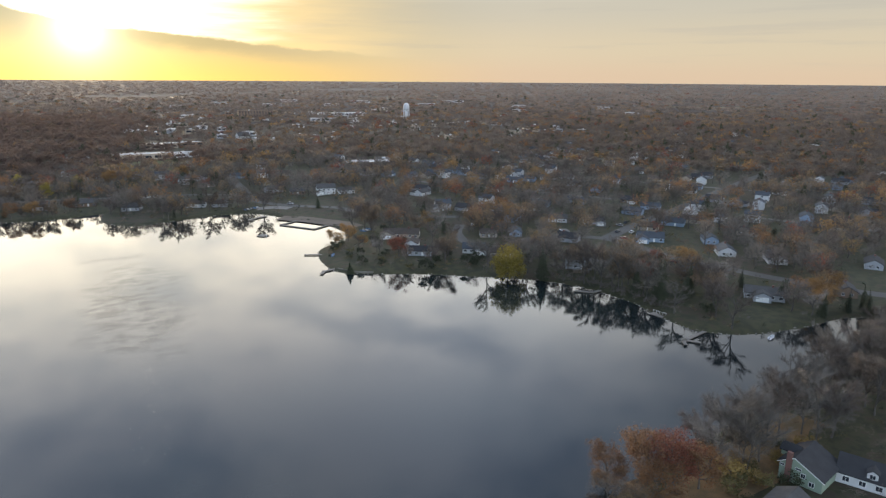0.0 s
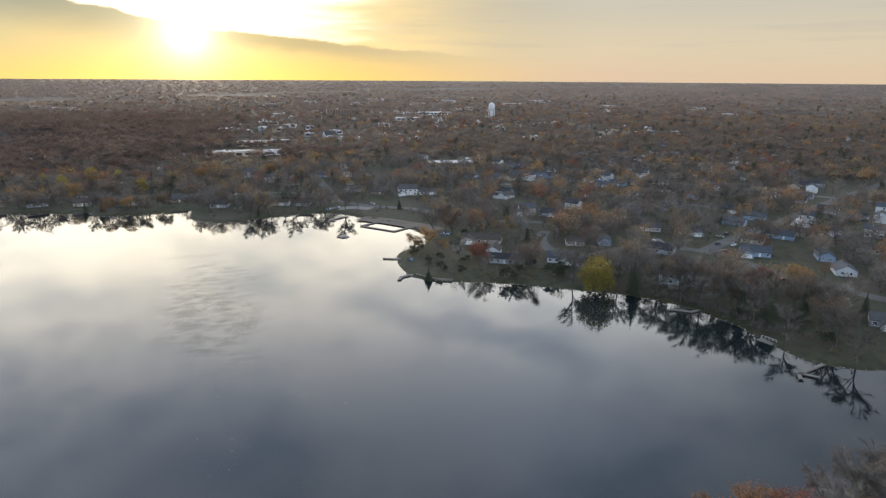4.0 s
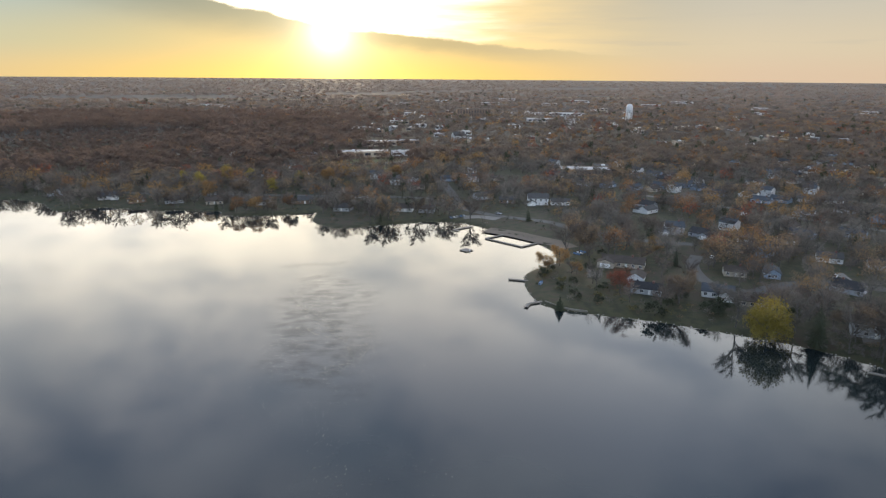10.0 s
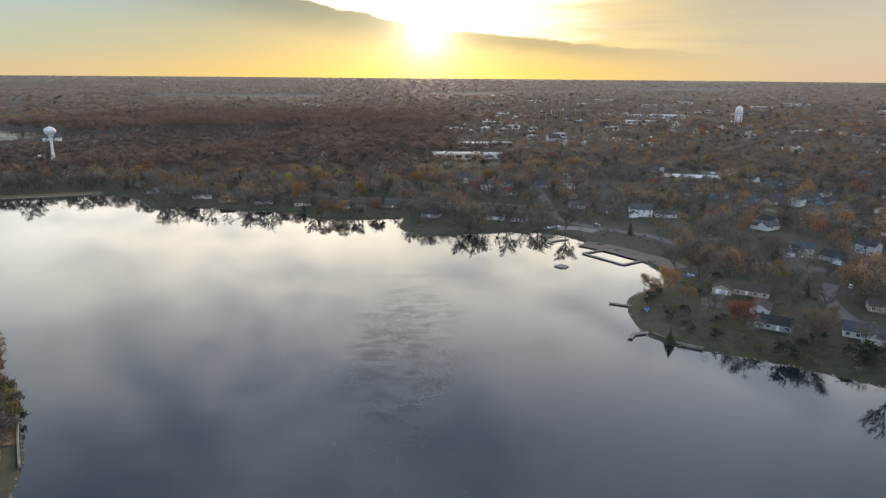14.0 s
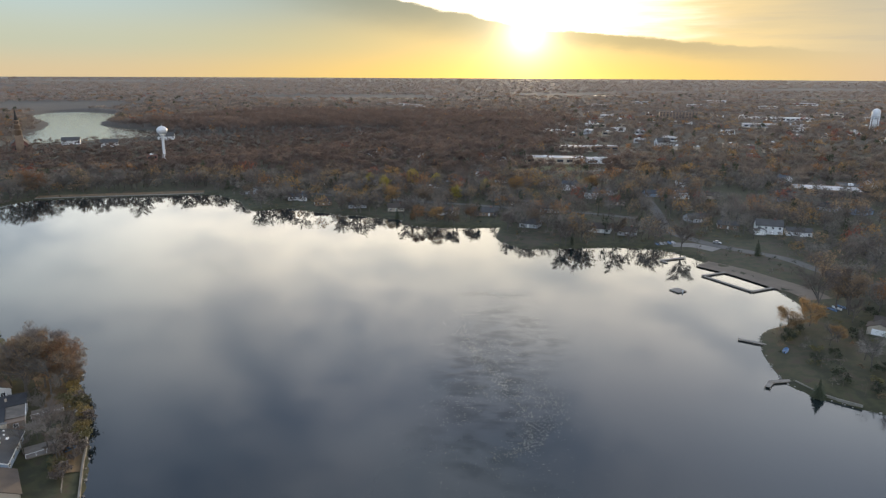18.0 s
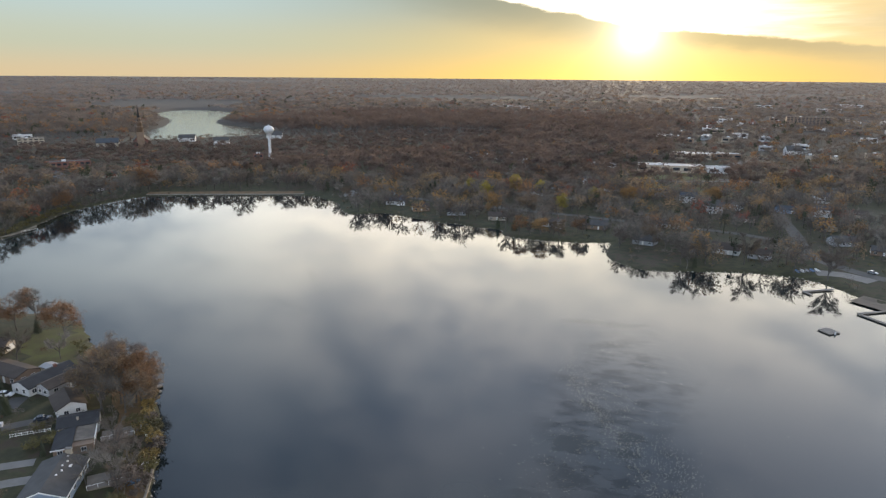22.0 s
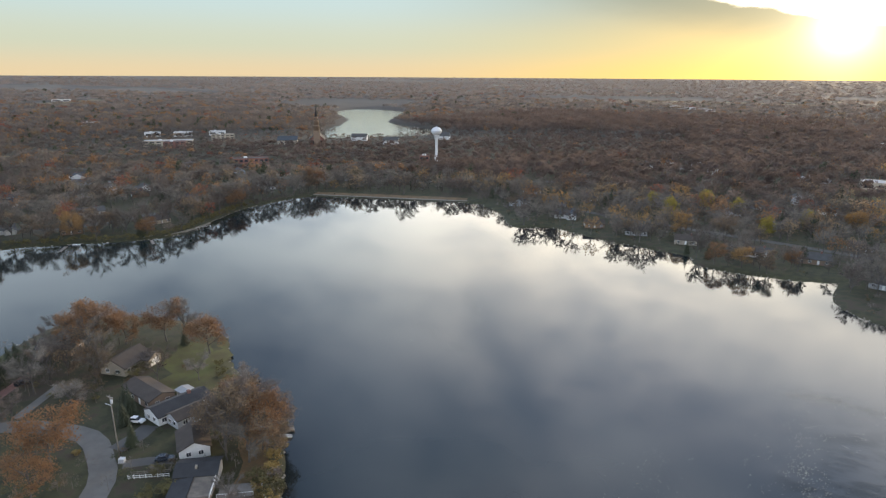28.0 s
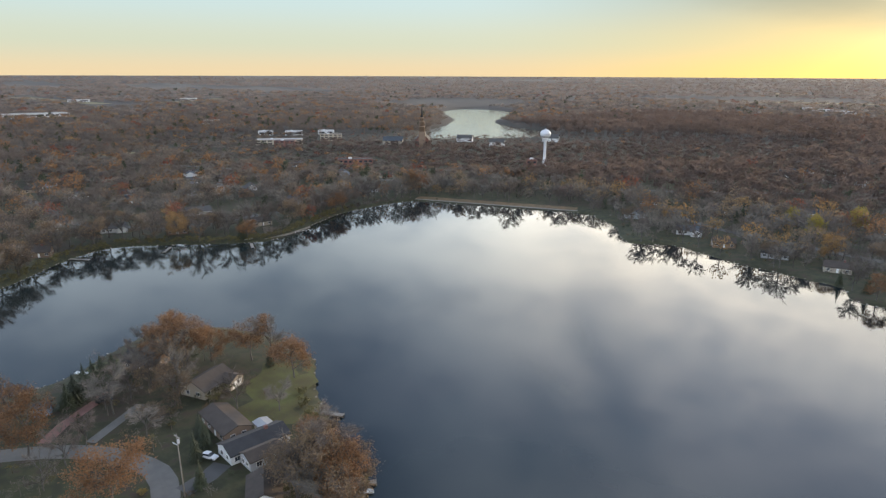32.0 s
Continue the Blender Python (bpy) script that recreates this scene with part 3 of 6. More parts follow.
def grow(seed, h, spread, limbs=6, forks=4, trunk=0.28, lean=0.5, twig=4, fine=True, thick=1.0, upright=0.0):
    """The limbs of a broadleaf tree: its mesh data and the tips of its branches with their ways."""
    rng = random.Random(seed)
    verts, faces, tips = [], [], []
    k = thick
    top = Vector((rng.uniform(-0.04, 0.04) * h, rng.uniform(-0.04, 0.04) * h, h * 0.72))
    mid = Vector((rng.uniform(-0.02, 0.02) * h, rng.uniform(-0.02, 0.02) * h, h * trunk))
    tube(verts, faces, [(0, 0, -0.6), (0, 0, 0.4), mid, (mid + top) / 2, top], [h * 0.030 * k, h * 0.024 * k, h * 0.019 * k, h * 0.012 * k, h * 0.005 * k], 6)
    tips.append((top, Vector((0, 0, 1))))
    for i in range(limbs):
        a = 2 * math.pi * (i + rng.uniform(-0.3, 0.3)) / limbs
        f = (i + 0.5) / limbs
        start = mid.lerp(top, f * 0.75)
        out = spread * (0.85 + 0.35 * math.sin(f * 2.6) - 0.45 * f) * rng.uniform(0.8, 1.1)
        end = start + Vector((math.cos(a) * out, math.sin(a) * out, (h - start.z) * rng.uniform(0.75, 1.05) * (0.22 + 0.68 * f) * (lean + 0.5)))
        end.z = min(end.z, h * 0.97)
        end.z += (h * rng.uniform(0.82, 0.98) - end.z) * upright
        knee = start.lerp(end, 0.5) + Vector((0, 0, -0.06 * h + rng.uniform(0, 0.05) * h))
        tube(verts, faces, [start, knee, end], [h * 0.0135 * k, h * 0.0095 * k, h * 0.0035 * k], 4)
        tips.append((end, (end - knee).normalized()))
        for j in range(forks):
            s = knee.lerp(end, rng.uniform(-0.4, 0.9))
            w = Vector((math.cos(a + rng.uniform(-1.3, 1.3)), math.sin(a + rng.uniform(-1.3, 1.3)), rng.uniform(-0.1, 1.1))).normalized()
            e = s + w * spread * rng.uniform(0.3, 0.6)
            e.z = min(e.z, h)
            tube(verts, faces, [s, s.lerp(e, 0.55) + Vector((0, 0, 0.15)), e], [h * 0.0058 * k, h * 0.004 * k, h * 0.0016 * k], 3)
            tips.append((e, w))
            for _ in range(twig):
                w2 = (w + Vector((rng.uniform(-0.9, 0.9), rng.uniform(-0.9, 0.9), rng.uniform(-0.2, 0.9)))).normalized()
                s2 = s.lerp(e, rng.uniform(0.3, 0.95))
                e2 = s2 + w2 * spread * rng.uniform(0.14, 0.3)
                if fine:
                    tube(verts, faces, [s2, e2], [h * 0.0022 * k, h * 0.0008 * k], 3)
                tips.append((e2, w2))
    return verts, faces, tips


def dome(seed, h, r, n):
    """Points spread over a tree's domed crown, with the ways outward."""
    rng = random.Random(seed)
    out = []
    for _ in range(n):
        u, a, k = rng.uniform(-0.75, 1), rng.uniform(0, 6.283), rng.uniform(0.55, 1.0)
        q = math.sqrt(1 - u * u) * (1 + 0.18 * math.sin(3 * a + seed))
        w = Vector((q * math.cos(a), q * math.sin(a), u))
        out.append((Vector((w.x * r * k, w.y * r * k, h * (0.60 + 0.37 * u * k))), (w + Vector((0, 0, 0.3))).normalized()))
    return out


def twigs(seed, tips, length, width, count):
    """Thin bare twigs that fan out from the tips."""
    rng = random.Random(seed)
    verts, faces = [], []
    for p, w in tips:
        for _ in range(count):
            d = (w * 0.7 + Vector((rng.gauss(0, 0.55), rng.gauss(0, 0.55), rng.gauss(0.15, 0.5)))).normalized()
            s = p - w * length * rng.uniform(0.2, 1.0)
            e = s + d * length * rng.uniform(0.6, 1.3)
            n = d.orthogonal().normalized() * width
            b = len(verts)
            verts += [tuple(s + n), tuple(s - n), tuple(e)]
            faces.append((b, b + 1, b + 2))
    return verts, faces


def leaves(seed, tips, spread, size, count, droop=0.0):
    """Small leaf sprays round the tips."""
    rng = random.Random(seed)
    verts, faces = [], []
    for p, w in tips:
        for _ in range(count):
            q = p + Vector((rng.gauss(0, spread), rng.gauss(0, spread), rng.gauss(0, spread * 0.7) - droop * abs(rng.gauss(0, 1))))
            u = Vector((rng.gauss(0, 1), rng.gauss(0, 1), rng.gauss(0, 0.7) - droop)).normalized()
            v = u.cross(Vector((rng.gauss(0, 1), rng.gauss(0, 1), rng.gauss(0, 1)))).normalized()
            s = size * rng.uniform(0.6, 1.3)
            b = len(verts)
            verts += [tuple(q - u * s * 0.6), tuple(q + v * s * 0.42), tuple(q + u * s * 0.6), tuple(q - v * s * 0.36)]
            faces.append((b, b + 1, b + 2, b + 3))
    return verts, faces


def conifer(seed, h, r):
    """Whorls of drooping needled boughs round a straight stem."""
    rng = random.Random(seed)
    verts, faces = [], []
    z = h * 0.05
    while z < h * 0.99:
        f = 1 - z / h
        n = max(5, int(15 * f + 4))
        for k in range(n):
            a = 2 * math.pi * (k + rng.uniform(-0.4, 0.4)) / n
            out = r * (f ** 0.85) * rng.uniform(0.7, 1.1)
            d = Vector((math.cos(a), math.sin(a), 0))
            side = Vector((-d.y, d.x, 0))
            for t0, t1, wd in ((0.0, 0.55, 0.30), (0.4, 1.0, 0.2)):
                s = Vector((0, 0, z)) + d * out * t0 + Vector((0, 0, -0.28 * out * t0))
                e = Vector((0, 0, z)) + d * out * t1 + Vector((0, 0, -0.33 * out * t1 + rng.uniform(-0.15, 0.15)))
                b = len(verts)
                m = s.lerp(e, 0.55)
                verts += [tuple(s), tuple(m + side * out * wd * 0.8 - Vector((0, 0, 0.2))), tuple(e), tuple(m - side * out * wd * 0.8 - Vector((0, 0, 0.25)))]
                faces.append((b, b + 1, b + 2, b + 3))
        z += h * 0.035 + 0.1
    tv, tf = [], []
    tube(tv, tf, [(0, 0, -0.5), (0, 0, h * 0.5), (0, 0, h * 0.97)], [h * 0.02, h * 0.013, 0.02], 6)
    return (tv, tf), (verts, faces)


PROTO = {}
NAMES = {"bare": ("bare_tree", "leafless trees"), "rust": ("oak_tree", "rust-leaved oaks"), "tan": ("maple_tree", "half-bare trees"), "gold": ("golden_tree", "golden trees"), "red": ("red_tree", "red trees"),
         "willow": ("willow_tree", "willows"), "spruce": ("spruce_tree", "spruces"), "cedar": ("cedar_tree", "cedars"), "shrub": ("shrub", "shrubs of the gardens")}


def proto(kind, seed, label, category, trunk_data, crown_data, crown_mat):
    name, group = NAMES[kind]
    ob = root(name, label, category, pose(0, -3000, 0), group)
    t = mesh_from("trunk", *trunk_data, [BARK])
    c = mesh_from("crown", *crown_data, [crown_mat])
    piece("trunk", t, ob), piece("crown", c, ob)
    PROTO.setdefault(kind, []).append(ob)


for s in range(4):
    v, f, tips = grow(10 + s, 15, 4.6 + 0.5 * s, 9, 5, 0.16, 0.7, 5, True, 0.72, (0.5, 0.2, 0.6, 0.3)[s])
    proto("bare", s, "leafless grey-brown tree with a fine twiggy crown", "tree", (v, f), twigs(20 + s, tips, 1.9, 0.024, 9), PALETWIG if s % 2 else TWIG_WARM)
for s in range(3):
    v, f, tips = grow(30 + s, 15, 5.8, 8, 5, 0.18, 0.5, 6, True, 0.85, 0.15)
    for kind, mat, words in (("rust", RUST, "broad oak that still holds rust-brown leaves"), ("tan", TAN, "half-bare tree with dry tan leaves"),
                             ("gold", GOLD, "tree in bright golden-orange autumn leaf"), ("red", RED, "tree in dark red autumn leaf")):
        n = {"rust": 12, "tan": 7, "gold": 13, "red": 12}[kind]
        crown = leaves(40 + s, tips + (dome(90 + s, 15, 6.0, 40) if kind == "tan" else dome(90 + s, 15, 6.0, 130)), 0.75, 0.36, n)
        proto(kind, s, words, "tree", (v, f), crown, mat)
        if kind == "tan":
            piece("twig_crown", mesh_from("twig_crown", *twigs(50 + s, tips, 1.9, 0.024, 6), [TWIG_WARM]), PROTO[kind][-1])
v, f, tips = grow(61, 15, 6.2, 9, 5, 0.2, 0.4, 5)
proto("willow", 0, "large yellow-green willow with hanging foliage at the water", "tree", (v, f), leaves(62, [q for q in tips if q[0].z > 4] + dome(63, 19, 5.2, 260) + dome(64, 12, 6.2, 170) + dome(65, 8, 6.0, 90), 0.55, 0.5, 9, 0.8), YELLOW)
for s in range(2):
    t, c = conifer(70 + s, 14, 3.2 + s * 0.5)
    proto("spruce", s, "dark green spruce with drooping boughs", "tree", t, c, NEEDLE)
t, c = conifer(75, 7, 3.2)
proto("cedar", 0, "dense dark cedar on the lawn by the water", "tree", t, c, NEEDLE)
for s in range(4):
    v, f, tips = grow(80 + s, 2.6, 1.5, 6, 3, 0.1, 0.6, 3)
    proto("shrub", s, "low garden shrub with dull olive leaves", "shrub", (v, f), leaves(85 + s, tips, 0.35, 0.35, 7), (SHRUB, TWIG_WARM, NEEDLE, GOLDBUSH)[s])

STANDS = []
TREE_RNG = random.Random(5)


def plant(kind, x, y, scale=1.0, seed=None, label=""):
    """A tree of that kind at a place on the ground."""
    rng = TREE_RNG
    src = PROTO[kind][rng.randrange(len(PROTO[kind])) if seed is None else seed % len(PROTO[kind])]
    m = pose(x, y, ground_z(x, y) - 0.1, rng.uniform(-3, 3), rng.uniform(-3, 3), rng.uniform(0, 360))
    ob = copy_thing(src, m)
    ob.scale = (scale * rng.uniform(0.92, 1.08), scale * rng.uniform(0.92, 1.08), scale * rng.uniform(0.94, 1.06))
    if label:
        ob["label"] = label
    STANDS.append((x, y))
    return ob


# ---- houses ----
HOUSES = []


def window(parent, x, y, z, w, h, face):
    """A window with its frame and pane on a wall that faces along +-x or +-y."""
    t = 0.06
    ax, s = face[1], 1 if face[0] == "+" else -1
    fw = 0.09
    bm = bmesh.new()
    for x0, x1, z0, z1 in ((-w / 2 - fw, w / 2 + fw, h / 2, h / 2 + fw), (-w / 2 - fw, w / 2 + fw, -h / 2 - fw, -h / 2), (-w / 2 - fw, -w / 2, -h / 2, h / 2),
                           (w / 2, w / 2 + fw, -h / 2, h / 2), (-0.03, 0.03, -h / 2, h / 2)):
        b = box(x0, -0.02, z0, x1, t, z1)
        tmp = bpy.data.meshes.new("tmp")
        b.to_mesh(tmp)
        b.free()
        bm.from_mesh(tmp)
        bpy.data.meshes.remove(tmp)
    turn = {"+y": 0, "-y": 180, "+x": -90, "-x": 90}[face]
    m = pose(x, y, z, 0, 0, turn)
    bm.transform(m)
    fr = part("window", bm, TRIM, parent)
    p = box(-w / 2, 0.0, -h / 2, w / 2, 0.03, h / 2)
    p.transform(m)
    part("pane", p, GLASS, fr)
    return fr


def gable_roof(w, d, z, rise, over=0.5, thick=0.22):
    """A ridged roof whose ridge runs along x."""
    o = d / 2 + over
    drop = rise * over / (d / 2)
    return prism([(-o, z - drop), (0, z + rise), (o, z - drop), (o, z - drop + thick), (0, z + rise + thick), (-o, z - drop + thick)], "x", -w / 2 - over * 0.7, w / 2 + over * 0.7)


def house(x, y, turn, w, d, storeys=1, wall=WHITE, roof=ROOFDARK, label="", rise=None, chimney=True, wing=None, detail=2, z=None, group=""):
    """A house with its long side along its own x axis. wing: (x, y, width, depth) of a lower cross part."""
    hgt = 2.5 * storeys + 0.2
    rise = d * 0.27 if rise is None else rise
    g = ground_z(x, y) if z is None else z
    ob = root("house", label or "one-family house with a shingled gable roof", "house", pose(x, y, g, 0, 0, turn), group)
    HOUSES.append((x, y, max(w, d) / 2 + 2))
    part("wall", prism([(-d / 2, -0.8), (-d / 2, hgt), (0, hgt + rise), (d / 2, hgt), (d / 2, -0.8)], "x", -w / 2, w / 2), wall, ob)
    part("roof", gable_roof(w, d, hgt + 0.05, rise), roof, ob)
    if chimney:
        ch = part("chimney", box(w * 0.18, -0.5, hgt + rise * 0.3, w * 0.18 + 0.9, 0.3, hgt + rise + 1.0, 0.04), BRICKRED, ob)
    if detail:
        n = max(2, int(w / 3.2))
        for s in range(storeys):
            for k in range(n):
                px = -w / 2 + w * (k + 0.5) / n
                for face, py in (("-y", -d / 2), ("+y", d / 2)):
                    if s == 0 and k == n // 2 and face == "-y":
                        part("door", box(px - 0.5, py - 0.07, 0.1, px + 0.5, py + 0.02, 2.15, 0.02), TRIM, ob)
                    elif detail > 1 or (k + s) % 2 == 0:
                        window(ob, px, py, 1.45 + 2.5 * s, 1.3, 1.2, face)
            if detail > 1:
                for face, px in (("-x", -w / 2), ("+x", w / 2)):
                    window(ob, px, -d * 0.2, 1.45 + 2.5 * s, 1.1, 1.1, face)
                    window(ob, px, d * 0.2, 1.45 + 2.5 * s, 1.1, 1.1, face)
    if wing:
        wx, wy, ww, wd = wing
        wh = 2.6
        bm = prism([(-ww / 2, -0.8), (-ww / 2, wh), (0, wh + ww * 0.22), (ww / 2, wh), (ww / 2, -0.8)], "y", -wd / 2, wd / 2)
        bm.transform(Matrix.Translation((wx, wy, 0)))
        wg = part("wing", bm, wall, ob, "gabled wing with a garage door")
        bm = gable_roof(wd, ww, wh + 0.05, ww * 0.22)
        bm.transform(Matrix.Translation((wx, wy, 0)) @ pose(0, 0, 0, 0, 0, 90))
        part("wing_roof", bm, roof, wg)
        sy = -1 if wy < 0 else 1
        gx = min(ww * 0.36, 2.5)
        part("garage_door", box(wx - gx, wy + sy * wd / 2 - 0.04, 0.0, wx + gx, wy + sy * wd / 2 + 0.05, 2.2, 0.02), TRIM, wg)
    return ob


# ---- houses of the near point ----
house(-144.4, 170.2, -35, 10.4, 7.2, 1, WHITE, ROOFBROWN, "white gabled house with a brown shingle roof above the water", rise=1.7, chimney=False)


def terrace_house():
    """A dark ridged house with a low slate and flat-roofed addition towards the street."""
    g = ground_z(-130, 159)
    ob = root("house", "dark shingled house with a low addition under a patched flat roof", "house", pose(-133, 162.6, g, 0, 0, 39))
    HOUSES.append((-130, 159, 9))
    part("wall", prism([(-3.4, -0.8), (-3.4, 2.8), (0, 3.9), (3.4, 2.8), (3.4, -0.8)], "x", -4.7, 4.7), GREYWALL, ob)
    part("roof", gable_roof(9.4, 6.8, 2.85, 1.1), ROOFDARK, ob)
    part("flue", box(-0.3, -1.9, 2.6, 0.2, -1.4, 4.4, 0.03), CREAM, ob, "pale square flue")
    for x in (-3.0, 0.6, 3.4):
        window(ob, x, 3.4, 1.5, 1.2, 1.1, "+y")
    add = part("addition", box(-4.5, -13.6, -0.8, 4.3, -3.42, 2.4), BROWNWALL, ob, "low brown addition")
    part("slate_roof", prism([(-4.9, 2.2), (-0.2, 2.75), (-0.2, 2.95), (-4.9, 2.4)], "y", -13.9, -3.9), ROOFDARK, add, "dark slate half of the roof")
    part("flat_roof", box(-0.15, -11.4, 2.5, 4.5, -3.9, 2.68), PATCHED, add, "worn beige flat half of the roof")
    part("parapet", box(4.5, -11.4, 2.3, 4.66, -3.9, 2.84), TRIM, add)
    part("fascia", box(-5.0, -14.02, 2.16, -0.15, -13.9, 2.42), TRIM, add)
    for x in (-3.0, 2.2):
        window(add, x, -13.6, 1.3, 1.1, 1.0, "-y")
    for k in range(3):
        window(add, 4.3, -10.5 + 3.0 * k, 1.3, 1.4, 1.2, "+x")


terrace_house()
vented = house(-117.6, 139.8, -63, 15, 9.6, 1, BLUEWALL, ROOFGREY, "blue-grey house with white trim and a vented grey roof", rise=1.7, chimney=False)
for k in range(5):
    part("roof_vent", box(-6.6 + 1.9 * k, 0.9 + 0.5 * (k % 2), 4.1 - 0.12 * (k % 2), -6.2 + 1.9 * k, 1.3 + 0.5 * (k % 2), 4.5 - 0.12 * (k % 2), 0.04), TRIM, vented)
part("skylight", box(-3.6, 2.1, 3.55, -2.6, 2.9, 3.85, 0.03), TRIM, vented)
part("chimney", box(-8.2, 0.2, -0.8, -7.4, 1.5, 5.6, 0.05), CREAM, vented, "cream brick chimney on the gable end")
part("chimney_cap", box(-8.3, 0.1, 5.6, -7.3, 1.6, 5.78, 0.03), CONCRETE, vented)
part("fascia", box(-7.85, 5.25, 2.5, 7.85, 5.37, 2.78), TRIM, vented)
for q in (-1, 1):
    part("bargeboard", prism([(q * 5.3, 2.42), (0, 4.35), (0, 4.62), (q * 5.3, 2.69)], "x", 7.82, 7.94), TRIM, vented)
house(-105.5, 126.0, -46, 11, 9.5, 1, CREAM, ROOFBROWN, "brown roofed house behind a lakeside deck")
house(-163.4, 180.5, 83, 16, 7.4, 1, WHITE, ROOFDARK, "long white house with dark shingles and a garage", rise=1.5)
house(-157.2, 178.5, 83, 9, 5.5, 1, GREYWALL, ROOFBROWN, "small house wing with a brown roof beside the long house", rise=1.2, chimney=False)
house(-177.3, 181.0, -8, 15.5, 7.6, 1, BROWNWALL, ROOFBROWN, "brown bungalow with a worn roof beside the lawn", rise=1.3, chimney=False)
house(-168.0, 186.6, -8, 4.2, 3.4, 1, WHITE, ROOFPALE, "small white-roofed shed beside the lawn", rise=0.4, chimney=False, detail=0)
house(-201.5, 190.2, 108, 13, 9, 1, CREAM, ROOFBROWN, "cream bungalow with a brown roof among bare trees", wing=(4, -5.5, 6, 4), chimney=False)
house(-232, 186, 30, 12, 8, 1, BROWNWALL, ROOFDARK, "dark roofed house hidden by bare trees")
house(-223, 152, 60, 4.0, 3.2, 1, BLUEWALL, ROOFGREY, "small blue-grey garden shed by the red driveway", chimney=False, detail=0)


def green_house():
    """The saltbox house with its brick chimney stack and its dormered wing."""
    g = ground_z(140, -8)
    ob = root("house", "sage green two-storey house with a tall brick chimney", "house", pose(139.6, -8.2, g, 0, 0, 12))
    HOUSES.append((139.6, -8.2, 9))
    out = [(-4.8, -0.8), (-4.8, 3.4), (1.6, 6.4), (4.8, 4.4), (4.8, -0.8)]
    part("wall", prism(out, "x", -5.5, 5.5), GREENWALL, ob)
    part("roof", prism([(-5.3, 3.12), (1.6, 6.45), (5.3, 4.05), (5.3, 4.3), (1.6, 6.72), (-5.3, 3.36)], "x", -5.9, 5.9), ROOFDARK, ob)
    part("chimney", box(-6.15, 2.1, -0.8, -5.3, 3.3, 7.6, 0.05), BRICKRED, ob, "tall red brick chimney stack on the gable")
    part("trim", prism([(-5.35, 3.0), (1.6, 6.38), (5.35, 3.95), (5.35, 4.12), (1.6, 6.6), (-5.35, 3.2)], "x", -5.98, -5.86), TRIM, ob, "white bargeboards along the gable")
    for y, z, a, b in ((0.6, 3.9, 1.2, 0.5), (-0.6, 2.7, 0.9, 1.1), (-2.6, 1.4, 1.1, 1.1), (4.2, 3.6, 0.9, 0.5)):
        window(ob, -5.5, y, z, a, b, "-x")
    dorm = part("dormer", prism([(-1.6, 3.9), (-1.6, 5.4), (0, 6.6), (1.6, 5.4), (1.6, 3.9)], "y", 3.0, 6.2), GREENWALL, ob, "dark roofed cross gable")
    part("dormer_roof", prism([(-2.0, 5.2), (0, 6.65), (2.0, 5.2), (2.0, 5.4), (0, 6.88), (-2.0, 5.4)], "y", 2.2, 6.6), ROOFDARK, dorm)
    wg = root("house", "white and dark shingled house wing with a dormer", "house", pose(149.8, -17.2, g, 0, 0, -66))
    HOUSES.append((149.8, -17.2, 9))
    part("wall", prism([(-3.9, -0.8), (-3.9, 3.0), (0, 5.9), (3.9, 3.0), (3.9, -0.8)], "x", -7, 7), WHITE, wg)
    part("roof", gable_roof(14, 7.8, 3.05, 2.9), ROOFDARK, wg)
    dm = part("dormer", prism([(-1.1, 3.0), (-1.1, 4.7), (0, 5.4), (1.1, 4.7), (1.1, 3.0)], "y", -3.8, -0.6), WHITE, wg, "white dormer with one window")
    part("dormer_roof", prism([(-1.4, 4.55), (0, 5.45), (1.4, 4.55), (1.4, 4.75), (0, 5.65), (-1.4, 4.75)], "y", -4.1, -0.3), ROOFDARK, dm)
    window(dm, 0, -3.8, 3.9, 1.1, 1.1, "-y")
    for k in range(4):
        window(wg, -5 + 3.3 * k, -3.9, 1.5, 1.3, 1.2, "-y")


green_house()
house(121, -15, 12, 10, 8, 1, GREYWALL, ROOFGREY, "grey roofed outbuilding below the green house", chimney=False)
house(112, -14, 30, 7, 6, 1, GREYWALL, ROOFDARK, "small dark roofed garage by the shore trees", chimney=False)

# ---- houses of the east shore ----
house(154, 257, -32, 21, 8.5, 1, CREAM, ROOFBROWN, "long low house with a dark brown roof near the point", wing=(-8, -5, 8, 6))
house(149, 232, 55, 9, 7, 1, WHITE, ROOFBROWN, "small white house behind a red tree")
house(146, 216, -32, 13, 7, 1, GREYWALL, ROOFDARK, "low grey house on the lawn above the lake")
house(175, 207, -32, 13, 8.5, 1, WHITE, ROOFBLUE, "white house with a slate blue roof", wing=(3, -5.5, 7, 5))
house(184, 193, -32, 13, 7, 1, CREAM, ROOFBROWN, "long low cream house beside the willow")
house(200, 233, -25, 10, 7, 1, CREAM, ROOFBROWN, "small cream bungalow on the loop road")
house(217, 229, 60, 11, 7, 1, BLUEWALL, ROOFBLUE, "blue bungalow on the loop road")
house(243, 296, -28, 16, 9, 1, CREAM, ROOFGREY, "long pale ranch house under bare trees", wing=(5, -5, 7, 6))
house(250, 278, -28, 14, 8, 1, BROWNWALL, ROOFGREY, "brown ranch house beside the street")
house(214, 317, -20, 11, 9, 2, GREYWALL, ROOFBLUE, "grey two-storey house behind the beach", wing=(-6, -3, 6, 7))
house(160, 419, -12, 15, 10, 2, WHITE, ROOFGREY, "large white two-storey house behind the beach", rise=2.8, wing=(-5, -6, 6, 5))
house(176, 415, -12, 14, 8, 1, WHITE, ROOFGREY, "white side wing with bay windows", rise=1.7, chimney=False)
